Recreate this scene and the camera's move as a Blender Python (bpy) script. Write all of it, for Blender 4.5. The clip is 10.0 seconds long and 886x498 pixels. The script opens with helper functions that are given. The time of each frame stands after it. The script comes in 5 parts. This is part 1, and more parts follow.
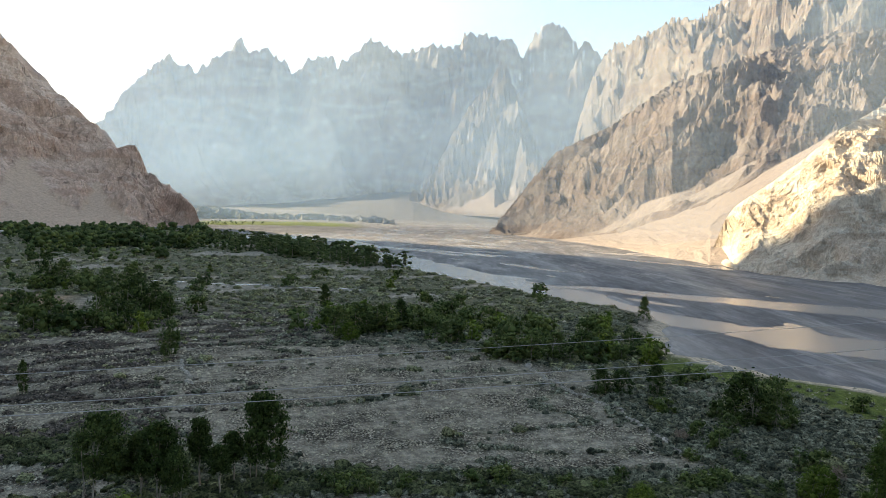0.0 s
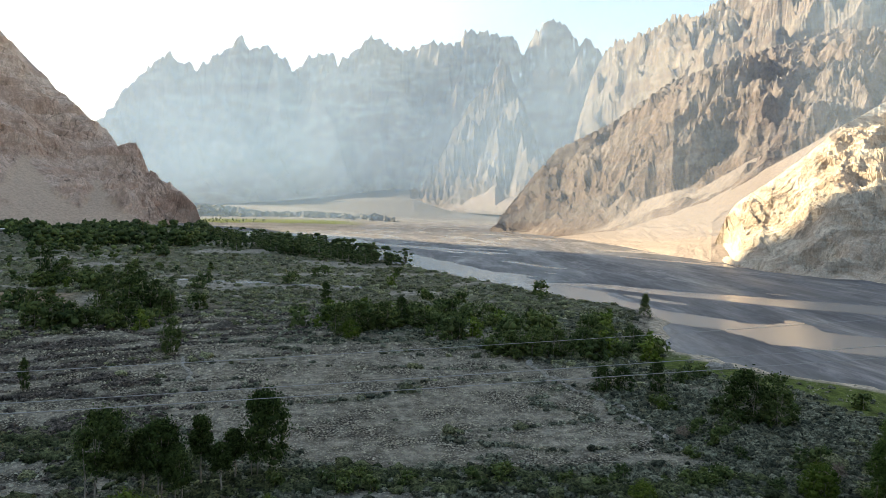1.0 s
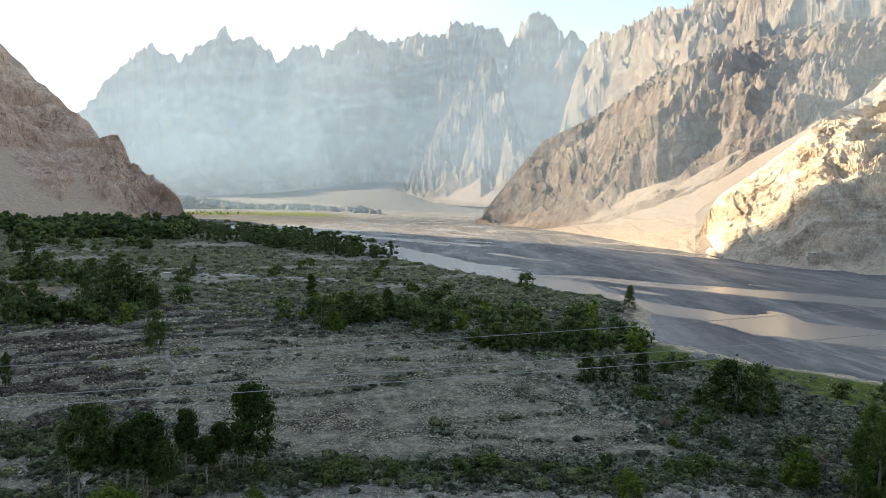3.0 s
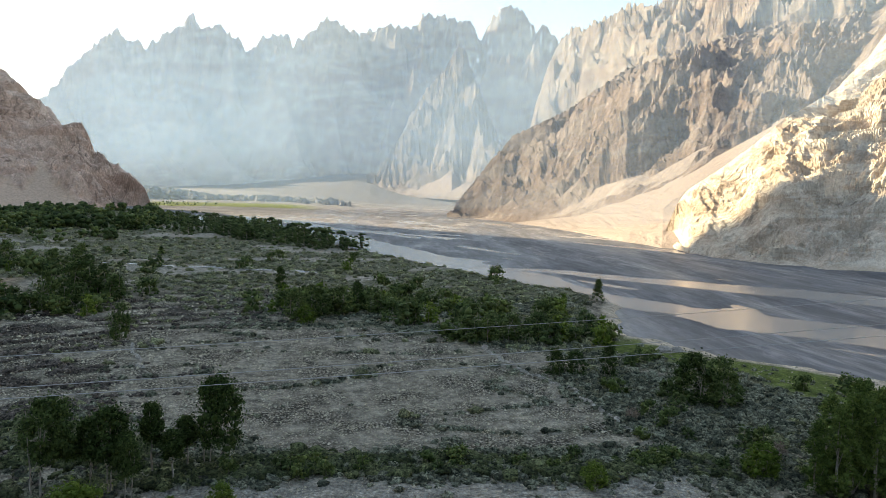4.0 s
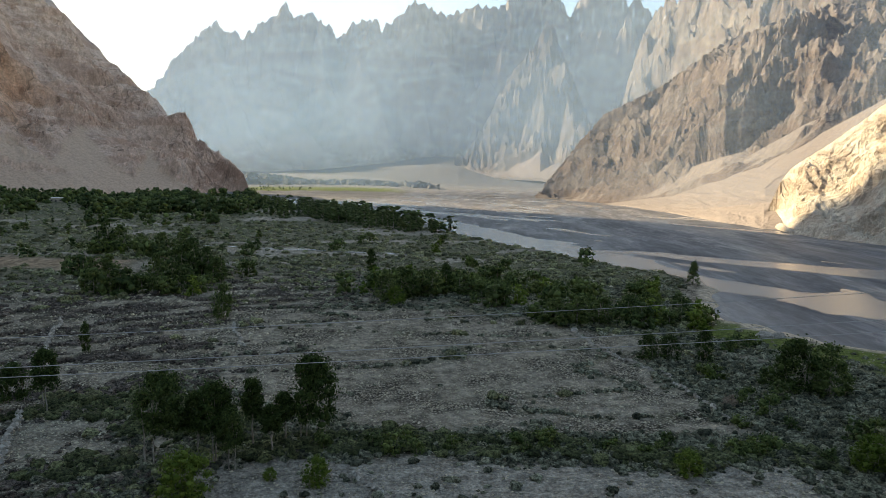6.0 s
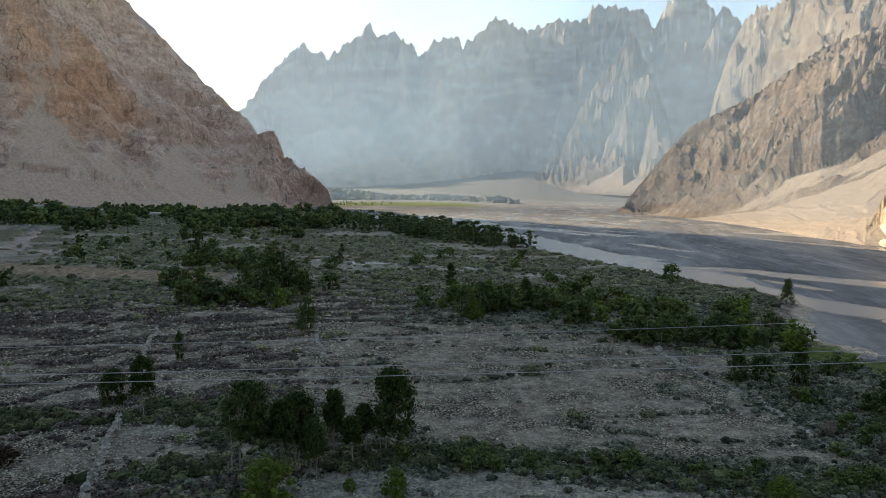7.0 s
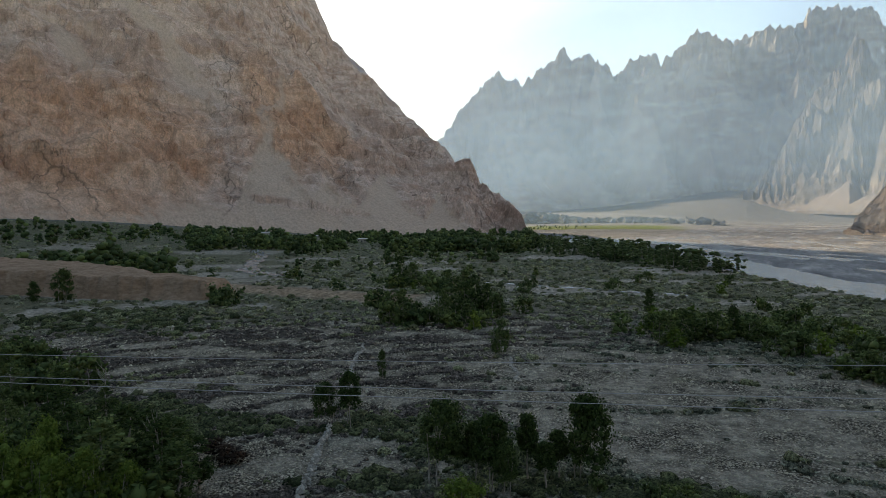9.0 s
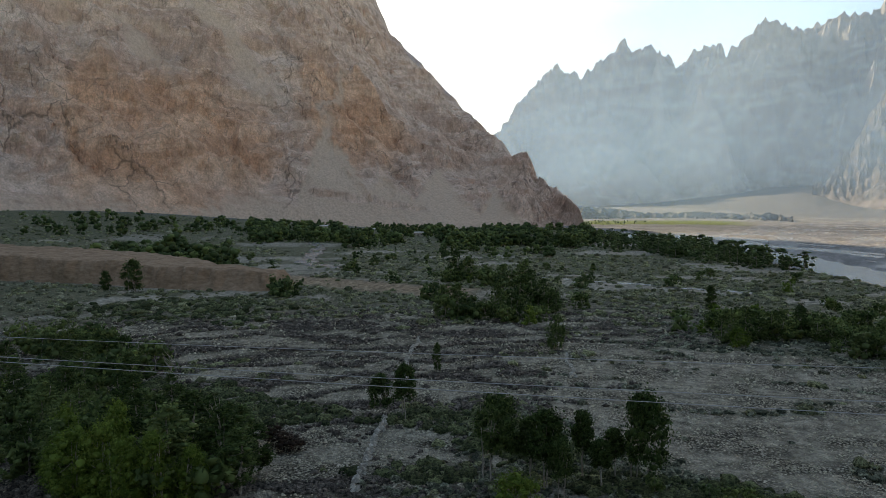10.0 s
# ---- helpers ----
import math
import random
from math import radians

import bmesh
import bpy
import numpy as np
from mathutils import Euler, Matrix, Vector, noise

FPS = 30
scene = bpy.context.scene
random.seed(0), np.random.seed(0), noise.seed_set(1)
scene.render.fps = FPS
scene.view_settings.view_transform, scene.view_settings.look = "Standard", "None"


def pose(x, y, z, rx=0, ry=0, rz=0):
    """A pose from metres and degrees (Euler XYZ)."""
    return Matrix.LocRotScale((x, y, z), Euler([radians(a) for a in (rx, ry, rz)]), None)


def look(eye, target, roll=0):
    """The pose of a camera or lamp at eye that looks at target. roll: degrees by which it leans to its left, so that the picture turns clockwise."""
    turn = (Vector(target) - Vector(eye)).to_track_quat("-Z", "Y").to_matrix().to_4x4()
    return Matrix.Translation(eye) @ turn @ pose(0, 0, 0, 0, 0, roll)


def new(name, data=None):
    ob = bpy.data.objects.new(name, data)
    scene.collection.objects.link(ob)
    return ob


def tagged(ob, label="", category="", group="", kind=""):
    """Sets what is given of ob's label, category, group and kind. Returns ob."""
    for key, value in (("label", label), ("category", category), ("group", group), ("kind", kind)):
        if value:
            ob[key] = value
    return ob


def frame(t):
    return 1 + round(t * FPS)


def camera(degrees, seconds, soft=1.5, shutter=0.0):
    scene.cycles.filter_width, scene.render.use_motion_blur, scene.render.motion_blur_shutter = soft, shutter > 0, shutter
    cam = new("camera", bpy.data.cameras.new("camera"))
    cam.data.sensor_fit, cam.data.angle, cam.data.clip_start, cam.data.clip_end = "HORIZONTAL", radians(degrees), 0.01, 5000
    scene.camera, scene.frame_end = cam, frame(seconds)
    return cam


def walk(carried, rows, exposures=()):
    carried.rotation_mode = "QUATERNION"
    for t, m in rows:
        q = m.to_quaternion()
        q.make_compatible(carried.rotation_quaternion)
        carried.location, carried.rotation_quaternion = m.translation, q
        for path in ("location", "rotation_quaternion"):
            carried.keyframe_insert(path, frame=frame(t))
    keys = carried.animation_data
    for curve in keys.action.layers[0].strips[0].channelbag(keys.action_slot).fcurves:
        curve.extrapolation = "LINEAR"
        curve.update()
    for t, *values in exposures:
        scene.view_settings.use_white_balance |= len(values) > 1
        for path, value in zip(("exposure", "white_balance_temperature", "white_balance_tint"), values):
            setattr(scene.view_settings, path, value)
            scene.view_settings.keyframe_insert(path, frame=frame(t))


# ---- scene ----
# The camera turns on the spot, high on a road bank above a valley floor.
cam = camera(64.85, 10.0, soft=0.3)
EYE = 26.0
ROWS = [
    (0.0, 0.0, -2.8, -0.8), (0.5, 0.052, -3.023, -0.75), (1.0, 0.059, -3.011, -0.749), (1.5, 0.003, -3.388, -0.966),
    (2.0, -0.301, -3.411, -1.172), (2.5, -0.58, -3.462, -0.794), (4.0, -3.551, -4.169, -1.221), (4.5, -4.922, -4.451, -1.379),
    (5.0, -4.976, -4.99, -1.351), (5.5, -3.49, -6.113, -0.62), (6.0, 3.69, -5.735, -0.42), (6.2, 5.7, -5.92, -0.44), (7.3, 12.29, -3.58, -0.1), (7.5, 14.038, -3.019, -0.064),
    (8.0, 17.634, -2.682, 0.273), (8.5, 22.352, -2.392, 0.499), (9.0, 26.072, -2.502, 0.754), (9.5, 27.996, -2.679, 0.515),
    (10.0, 30.668, -2.946, 0.458),
]
EXPOSURES = [(0.0, 1.52, 9100, 4), (2.7, 1.54, 9100, 4), (4.2, 1.64, 9100, 4), (5.0, 1.72, 9100, 4), (6.1, 1.14, 9000, 4), (6.7, 1.1, 8900, 4), (7.5, 1.03, 8800, 4), (8.0, 0.9, 8800, 4), (8.4, 0.86, 8800, 4), (9.2, 0.92, 8800, 4), (10.0, 1.02, 8800, 4)]
walk(cam, [(t, pose(0, 0, EYE, 0, 0, yaw) @ pose(0, 0, 0, 90 + pitch) @ pose(0, 0, 0, 0, 0, -roll)) for t, yaw, pitch, roll in ROWS], EXPOSURES)

# ---- light: low sun behind the western hill, clear hazy sky ----
SUN_AZ, SUN_EL = -52.0, 24.0
sun_way = Vector((math.sin(radians(SUN_AZ)) * math.cos(radians(SUN_EL)), math.cos(radians(SUN_AZ)) * math.cos(radians(SUN_EL)), math.sin(radians(SUN_EL))))
world = bpy.data.worlds.new("sky")
scene.world = world
world.use_nodes = True
wn = world.node_tree.nodes
sky = wn.new("ShaderNodeTexSky")
sky.sky_type = "NISHITA"
sky.sun_disc = False
sky.sun_elevation, sky.sun_rotation = radians(SUN_EL), radians(SUN_AZ)
sky.altitude, sky.air_density, sky.dust_density, sky.ozone_density = 2400, 1.0, 3.2, 1.0
wn["Background"].inputs["Strength"].default_value = 0.15
world.node_tree.links.new(sky.outputs[0], wn["Background"].inputs["Color"])
sun_data = bpy.data.lights.new("sun", "SUN")
sun_data.energy, sun_data.angle, sun_data.color = 4.4, radians(0.53), (1.0, 0.88, 0.76)
sun = new("sun", sun_data)
sun.matrix_world = look(sun_way * 3000, (0, 0, 0))


# ---- numpy noise and mesh helpers ----
PERM = np.random.RandomState(7).permutation(512)
GRAD = np.stack([np.cos(np.arange(16) * math.pi / 8 + 0.2), np.sin(np.arange(16) * math.pi / 8 + 0.2)], 1)


def perlin(x, y, seed=0):
    x, y = np.broadcast_arrays(np.asarray(x, float) + seed * 17.31, np.asarray(y, float) - seed * 9.77)
    xi, yi = np.floor(x).astype(int), np.floor(y).astype(int)
    fx, fy = x - xi, y - yi
    u, v = fx * fx * fx * (fx * (fx * 6 - 15) + 10), fy * fy * fy * (fy * (fy * 6 - 15) + 10)

    def corner(i, j):
        h = PERM[(PERM[(xi + i) & 511] + yi + j + seed * 31) & 511] & 15
        return GRAD[h, 0] * (fx - i) + GRAD[h, 1] * (fy - j)
    a = corner(0, 0) * (1 - u) + corner(1, 0) * u
    b = corner(0, 1) * (1 - u) + corner(1, 1) * u
    return (a * (1 - v) + b * v) * 1.5


def fbm(x, y, octaves=4, seed=0, gain=0.5):
    total, amp = 0.0, 1.0
    for i in range(octaves):
        total = total + amp * perlin(x * 2 ** i, y * 2 ** i, seed + i)
        amp *= gain
    return total


def ridged(x, y, octaves=4, seed=0, gain=0.5):
    total, amp, weight = 0.0, 1.0, 1.0
    for i in range(octaves):
        n = (1 - np.abs(perlin(x * 2.03 ** i, y * 2.03 ** i, seed + i))) ** 2
        total = total + amp * n * weight
        weight = np.clip(n * 1.4, 0, 1)
        amp *= gain
    return total


def spurs(x, y, octaves, seed, tall):
    """Ridges that run far downhill at large scale and less so at small scale."""
    total, amp, weight = 0.0, 1.0, 1.0
    for i in range(octaves):
        k = 2.03 ** i
        n = (1 - np.minimum(1, np.abs(perlin(x * k, y * k / (1 + (tall - 1) * 0.6 ** i), seed + i)))) ** 1.6
        total = total + amp * n * weight
        weight = np.clip(n * 1.3, 0, 1)
        amp *= 0.5
    return total


def facets(x, y, seed):
    """Broken rock: hollows that meet in sharp edges (the way to the nearest of a set of scattered places)."""
    x, y = np.broadcast_arrays(np.asarray(x, float) + seed * 3.7, np.asarray(y, float) - seed * 5.3)
    xi, yi = np.floor(x).astype(int), np.floor(y).astype(int)
    table = np.random.RandomState(1000 + seed).uniform(-0.48, 0.48, (512, 2))
    best = np.full(x.shape, 9.0)
    for i in (-1, 0, 1):
        for j in (-1, 0, 1):
            row = table[PERM[(PERM[(xi + i) & 511] + yi + j + seed * 13) & 511]]
            best = np.minimum(best, np.hypot(x - (xi + i + 0.5 + row[..., 0]), y - (yi + j + 0.5 + row[..., 1])))
    return best - 0.4


def smooth(a, b, x):
    t = np.clip((x - a) / (b - a), 0, 1)
    return t * t * (3 - 2 * t)


def mesh_of(name, verts, faces, material=None, shade=True):
    """A mesh from numpy arrays; all faces have the same number of corners."""
    me = bpy.data.meshes.new(name)
    verts, faces = np.asarray(verts, np.float32), np.asarray(faces, np.int32)
    n, k = faces.shape
    me.vertices.add(len(verts))
    me.vertices.foreach_set("co", verts.ravel())
    me.loops.add(n * k)
    me.loops.foreach_set("vertex_index", faces.ravel())
    me.polygons.add(n)
    me.polygons.foreach_set("loop_start", np.arange(0, n * k, k, dtype=np.int32))
    me.polygons.foreach_set("use_smooth", np.full(n, shade))
    me.update(calc_edges=True)
    if material:
        me.materials.append(material)
    return me


def grid_faces(rows, cols):
    i = np.arange((rows - 1) * (cols - 1))
    a = i // (cols - 1) * cols + i % (cols - 1)
    return np.stack([a, a + 1, a + cols + 1, a + cols], 1)


def mask(me, name, values):
    me.attributes.new(name, "FLOAT", "POINT").data.foreach_set("value", np.asarray(values, np.float32).ravel())


# ---- materials ----
def nodes_of(name, rough=0.9, spec=0.2):
    mat = bpy.data.materials.new(name)
    mat.use_nodes = True
    nt = mat.node_tree
    b = nt.nodes["Principled BSDF"]
    b.inputs["Roughness"].default_value = rough
    b.inputs["Specular IOR Level"].default_value = spec
    return mat, nt, b


def noise_tex(nt, scale, detail=6.0, rough=0.6, stretch=(1, 1, 1), turn=(0, 0, 0), distort=0.0):
    co = nt.nodes.new("ShaderNodeTexCoord")
    mp = nt.nodes.new("ShaderNodeMapping")
    mp.inputs["Scale"].default_value = stretch
    mp.inputs["Rotation"].default_value = [radians(a) for a in turn]
    nt.links.new(co.outputs["Object"], mp.inputs["Vector"])
    tx = nt.nodes.new("ShaderNodeTexNoise")
    tx.inputs["Scale"].default_value, tx.inputs["Detail"].default_value, tx.inputs["Roughness"].default_value = scale, detail, rough
    tx.inputs["Distortion"].default_value = distort
    nt.links.new(mp.outputs[0], tx.inputs["Vector"])
    return tx.outputs["Fac"]


def ramp(nt, fac, *stops):
    r = nt.nodes.new("ShaderNodeValToRGB")
    els = r.color_ramp.elements
    while len(els) < len(stops):
        els.new(0.5)
    for e, (p, c) in zip(els, stops):
        e.position = p
        e.color = (*c, 1) if len(c) == 3 else c
    nt.links.new(fac, r.inputs[0])
    return r.outputs[0]


def mixed(nt, fac, a, b, blend="MIX"):
    m = nt.nodes.new("ShaderNodeMix")
    m.data_type, m.blend_type = "RGBA", blend
    for sock, v in ((m.inputs[0], fac), (m.inputs[6], a), (m.inputs[7], b)):
        if isinstance(v, (int, float)):
            sock.default_value = v
        elif isinstance(v, tuple):
            sock.default_value = (*v, 1)
        else:
            nt.links.new(v, sock)
    return m.outputs[2]


def attr(nt, name):
    a = nt.nodes.new("ShaderNodeAttribute")
    a.attribute_name = name
    return a.outputs["Fac"]


def step(nt, fac, lo, hi):
    m = nt.nodes.new("ShaderNodeMapRange")
    m.inputs["From Min"].default_value, m.inputs["From Max"].default_value = lo, hi
    nt.links.new(fac, m.inputs["Value"])
    return m.outputs[0]


def bump(nt, b, height, strength, distance):
    n = nt.nodes.new("ShaderNodeBump")
    n.inputs["Strength"].default_value, n.inputs["Distance"].default_value = strength, distance
    nt.links.new(height, n.inputs["Height"])
    nt.links.new(n.outputs[0], b.inputs["Normal"])


def grey(v, warm=0.0):
    return (v * (1 + warm), v, v * (1 - warm))


def mountain_material(name, dark, mid, light, scree, scale, snow=None, accent=None, crack=0.5, lean=35, hard=1.0):
    """Fractured rock in blotches of two tints with dark joints; scree where the mask says so."""
    mat, nt, b = nodes_of(name, 0.95, 0.1)
    fine = noise_tex(nt, scale, 10, 0.72, (1, 1, 0.8), (0, 25, 0), 0.4)
    col = ramp(nt, fine, (0.50 - 0.16 / hard, dark), (0.50, mid), (0.50 + 0.16 / hard, light))
    band = noise_tex(nt, scale * 0.22, 7, 0.65, (0.5, 0.5, 2.2), (0, lean, 20), 0.8)
    col = mixed(nt, step(nt, band, 0.47, 0.53), col, mixed(nt, 1.0, col, (0.86, 0.80, 0.77), "MULTIPLY"))
    if accent:
        col = mixed(nt, attr(nt, "warm"), col, mixed(nt, 1.0, col, accent, "MULTIPLY"))
    heights = fine
    for k, power in ((0.35, crack), (1.6, crack * 0.8)):
        mp, co, wob = nt.nodes.new("ShaderNodeMapping"), nt.nodes.new("ShaderNodeTexCoord"), nt.nodes.new("ShaderNodeVectorMath")
        mp.inputs["Rotation"].default_value, mp.inputs["Scale"].default_value = (0.2, radians(lean), 0.5), (1.0, 1.0, 0.42)
        nz = nt.nodes.new("ShaderNodeTexNoise")
        nz.inputs["Scale"].default_value, nz.inputs["Detail"].default_value = scale * k * 1.5, 4
        nt.links.new(co.outputs["Object"], nz.inputs["Vector"])
        wob.operation = "MULTIPLY_ADD"
        wob.inputs[1].default_value = (0.7 / (scale * k),) * 3
        nt.links.new(nz.outputs["Color"], wob.inputs[0])
        nt.links.new(co.outputs["Object"], wob.inputs[2])
        nt.links.new(wob.outputs[0], mp.inputs["Vector"])
        vo = nt.nodes.new("ShaderNodeTexVoronoi")
        vo.feature = "DISTANCE_TO_EDGE"
        vo.inputs["Scale"].default_value = scale * k
        nt.links.new(mp.outputs[0], vo.inputs["Vector"])
        gap = step(nt, vo.outputs["Distance"], 0.028, 0.004)
        some = nt.nodes.new("ShaderNodeMath")
        some.operation = "MULTIPLY"
        nt.links.new(gap, some.inputs[0])
        nt.links.new(step(nt, noise_tex(nt, scale * k * 0.4, 3, 0.5), 0.45, 0.6), some.inputs[1])
        lessen = nt.nodes.new("ShaderNodeMath")
        lessen.operation = "MULTIPLY"
        lessen.inputs[1].default_value = power
        nt.links.new(some.outputs[0], lessen.inputs[0])
        col = mixed(nt, lessen.outputs[0], col, tuple(c * 0.25 for c in dark))
    grain = noise_tex(nt, scale * 7, 5, 0.75, (1, 1, 0.8))
    col = mixed(nt, 1.0, col, ramp(nt, grain, (0.36, grey(1 - 0.24 * hard)), (0.5, grey(1.0)), (0.66, grey(1 + 0.22 * hard))), "MULTIPLY")
    sc = ramp(nt, noise_tex(nt, scale * 5, 8, 0.8, (1, 1, 0.5)), (0.36, tuple(c * 0.72 for c in scree)), (0.5, scree), (0.64, tuple(min(1, c * 1.2) for c in scree)))
    col = mixed(nt, attr(nt, "scree"), col, sc)
    if snow:
        col = mixed(nt, attr(nt, "snow"), col, snow)
    nt.links.new(col, b.inputs["Base Color"])
    bump(nt, b, fine, 1.0, 0.2 / scale)
    return mat


ROCK_FAR = mountain_material("far_granite", (0.31, 0.29, 0.278), (0.43, 0.402, 0.378), (0.56, 0.525, 0.495), (0.44, 0.403, 0.366), 0.022, (0.8, 0.82, 0.85), crack=0.2, hard=0.8)
SAND = mountain_material("tan_sand", (0.2, 0.17, 0.145), (0.32, 0.27, 0.235), (0.4, 0.345, 0.31), (0.315, 0.272, 0.245), 0.12)
ROCK_HIGH = mountain_material("pale_gold_granite", (0.21, 0.186, 0.166), (0.28, 0.25, 0.223), (0.36, 0.325, 0.292), (0.31, 0.28, 0.255), 0.03, (0.8, 0.82, 0.85), crack=0.35, hard=1.0)
ROCK_EDGE = mountain_material("grey_granite", (0.16, 0.145, 0.135), (0.235, 0.213, 0.197), (0.32, 0.292, 0.27), (0.27, 0.235, 0.217), 0.03, (0.8, 0.82, 0.85), crack=0.3)
ROCK_MID = mountain_material("brown_slate", (0.165, 0.144, 0.134), (0.23, 0.202, 0.188), (0.305, 0.27, 0.252), (0.30, 0.264, 0.243), 0.06, crack=0.4, hard=1.0)
ROCK_CLIFF = mountain_material("pale_cliff_rock", (0.41, 0.36, 0.295), (0.60, 0.54, 0.455), (0.74, 0.68, 0.59), (0.52, 0.44, 0.345), 0.2, crack=0.5, hard=0.9)
FAN = mountain_material("fan_gravel", (0.105, 0.105, 0.105), (0.14, 0.142, 0.143), (0.19, 0.19, 0.19), (0.148, 0.15, 0.152), 0.05, crack=0.1)
MORAINE = mountain_material("moraine_gravel", (0.15, 0.152, 0.145), (0.20, 0.202, 0.19), (0.26, 0.26, 0.245), (0.21, 0.212, 0.20), 0.05, crack=0.1)
ROCK_LEFT = mountain_material("pink_tan_rock", (0.44, 0.314, 0.25), (0.62, 0.448, 0.36), (0.765, 0.57, 0.47), (0.59, 0.425, 0.322), 0.06, None, (1.12, 0.92, 0.74), crack=0.6, hard=1.05)


# ---- the mountains ----
def crest_of(points):
    a = np.array(points, float)
    return lambda az: np.interp(az, a[:, 0], a[:, 1])


def mountain(name, label, az, rows, crest, base_r, crest_r, base_z, relief, material, shape=1.15, back=0.5, jag=0.0, scree_top=0.25, seed=1, foot=30.0, lean=0.0, tall=3.0, snow=None, big=0.0, cones=(), crags=0.16, ground_scree=0.0, amp=1.15, cut=0.16, low_rows=0.9, warm=None, patch=None, cone_left=1.0, ledge=None, twist=0.0, block=1.0, grain=1.0, flat=True):
    """A mountain side between two bearings: foot line, crest line, ribs and gullies cut into the face, scree cones, and a back slope."""
    cols = len(az)
    d = np.radians(az)
    rb, rc = base_r(az), crest_r(az)
    el = crest(az)
    jags = jag * (ridged(az * 1.15 * (2000 / rc.mean()) ** 0.5, az * 0 + seed, 4, seed, 0.5) - 1.0)
    zc = EYE + rc * np.tan(np.radians(el))
    zb = base_z(az)
    zc = np.maximum(zc, zb + 1.0)
    v = np.linspace(0, 1, rows) ** low_rows
    V, D = np.meshgrid(v, d, indexing="ij")
    A = np.degrees(D)
    arc = D * rb.mean()
    Z = zb[None, :] + (zc - zb)[None, :] * V + (rc * np.radians(jags))[None, :] * smooth(0.8, 1.0, V)
    L = np.hypot(zc - zb, rc - rb)[None, :] * V
    RC = crest_r(A - twist * (1 - V) + 0.13 * twist * fbm(A / 3, V * 4, 2, seed + 90) * (1 - V ** 4)) if twist else np.broadcast_to(rc[None, :], V.shape)
    R = rb[None, :] + (RC - rb[None, :]) * V ** shape
    wx, wy = fbm(arc / (relief * 5), L / (relief * 5), 3, seed + 70), fbm(arc / (relief * 5), L / (relief * 5), 3, seed + 75)
    s, q = (arc + lean * L) / relief + 1.1 * wx, L / relief + 1.1 * wy
    ribs = spurs(s / 4.2, q / 4.2, 4, seed, tall) - 0.9
    crag = ridged(s / 1.3, q / 1.6, 4, seed + 30, 0.55) - 0.95
    rough = fbm(s / 0.3, q / 0.3, 3, seed + 20, 0.5)
    js, jq = s + 0.25 * rough, q + 0.25 * fbm(s / 0.4 + 7, q / 0.4, 2, seed + 25)
    broken = block * (1.3 * facets(js / 5.0, jq / 6.5, seed + 30) + 0.7 * facets(js / 1.9, jq / 2.4, seed + 31)) + grain * (0.30 * facets(js / 0.75, jq / 0.95, seed + 32) + 0.12 * facets(js / 0.28, jq / 0.34, seed + 33))
    rnd = np.random.RandomState(seed)
    top = np.full_like(V, 0.0)
    wide = relief * 7 / rb.mean() * 57.3
    for c in np.arange(az[0], az[-1], wide * 0.6):
        c, apex, half = c + rnd.uniform(-0.3, 0.3) * wide, scree_top * rnd.uniform(0.35, 1.25), wide * rnd.uniform(0.5, 1.1)
        top = np.maximum(top, apex * (1 - np.abs(A - c) / half))
    for c, apex, half in cones:
        top = np.maximum(top, apex * (1 - np.where(A > c, A - c, (c - A) / cone_left) / half))
    top = np.maximum(top, ground_scree)
    edge = top - cut * np.clip(top * 4, 0, 1) * (ribs + 0.4 * crag) + 0.012 * rough
    scree = (1 - smooth(edge - 0.012, edge + 0.012, V)) * (top > 0)
    if patch is not None:
        scree = np.maximum(scree, patch(A, V, ribs + 0.4 * rough))
    lie = np.maximum(1 - smooth(edge - 0.05, edge + 0.08, V), scree * 0.8)
    hold = smooth(0.0, 0.1 * min(1, 0.9 / low_rows), V) * (1 - 0.93 * lie) * (1 - 0.8 * smooth(0.8, 1.0, V))
    slope = np.hypot(zc - zb, rc - rb)[None, :] + 1e-6
    nr, nz = ((zc - zb)[None, :] / slope) ** 0.7, ((rc - rb)[None, :] / slope)
    out = relief * hold * (ribs * amp + crag * crags + broken) + lie * relief * (0.05 * perlin(s / 0.6, q * 0, seed + 40) + 0.02 * perlin(s / 0.15, q * 0.3, seed + 41))
    if big:
        out = out + big * fbm(arc / (relief * 9), L / (relief * 16), 2, seed + 60) * smooth(0.05, 0.4, V) * (1 - smooth(0.7, 1.0, V))
    if ledge is not None:
        step_out, face = ledge(A, V, rough)
        out = out + step_out
        scree = scree * (1 - face)
    R, Z = R - out * nr, Z + out * nz * (1 - smooth(0.9, 1.0, V))
    X, Y = R * np.sin(D), R * np.cos(D)
    low = np.stack([(rb - foot * 0.6) * np.sin(d), (rb - foot * 0.6) * np.cos(d), zb - foot * 0.4], 1)
    depth = np.maximum((zc - zb) * back, 20)
    tail = [np.stack([(R[-1] + depth * k) * np.sin(d), (R[-1] + depth * k) * np.cos(d), Z[-1] - (zc - zb + 20) * k], 1) for k in (0.15, 0.5, 1.0)]
    P = np.concatenate([low[None], np.stack([X, Y, Z], 2)] + [t[None] for t in tail])
    me = mesh_of(name, P.reshape(-1, 3), grid_faces(rows + 4, cols), material, not flat)
    mask(me, "scree", np.concatenate([np.ones((1, cols)), scree, np.zeros((3, cols))]))
    if warm is not None:
        mask(me, "warm", np.concatenate([np.zeros((1, cols)), warm(A, V, ribs), np.zeros((3, cols))]))
    if snow is not None:
        mask(me, "snow", np.concatenate([np.zeros((1, cols)), snow(A, Z, ribs, crag, V), np.zeros((3, cols))]))
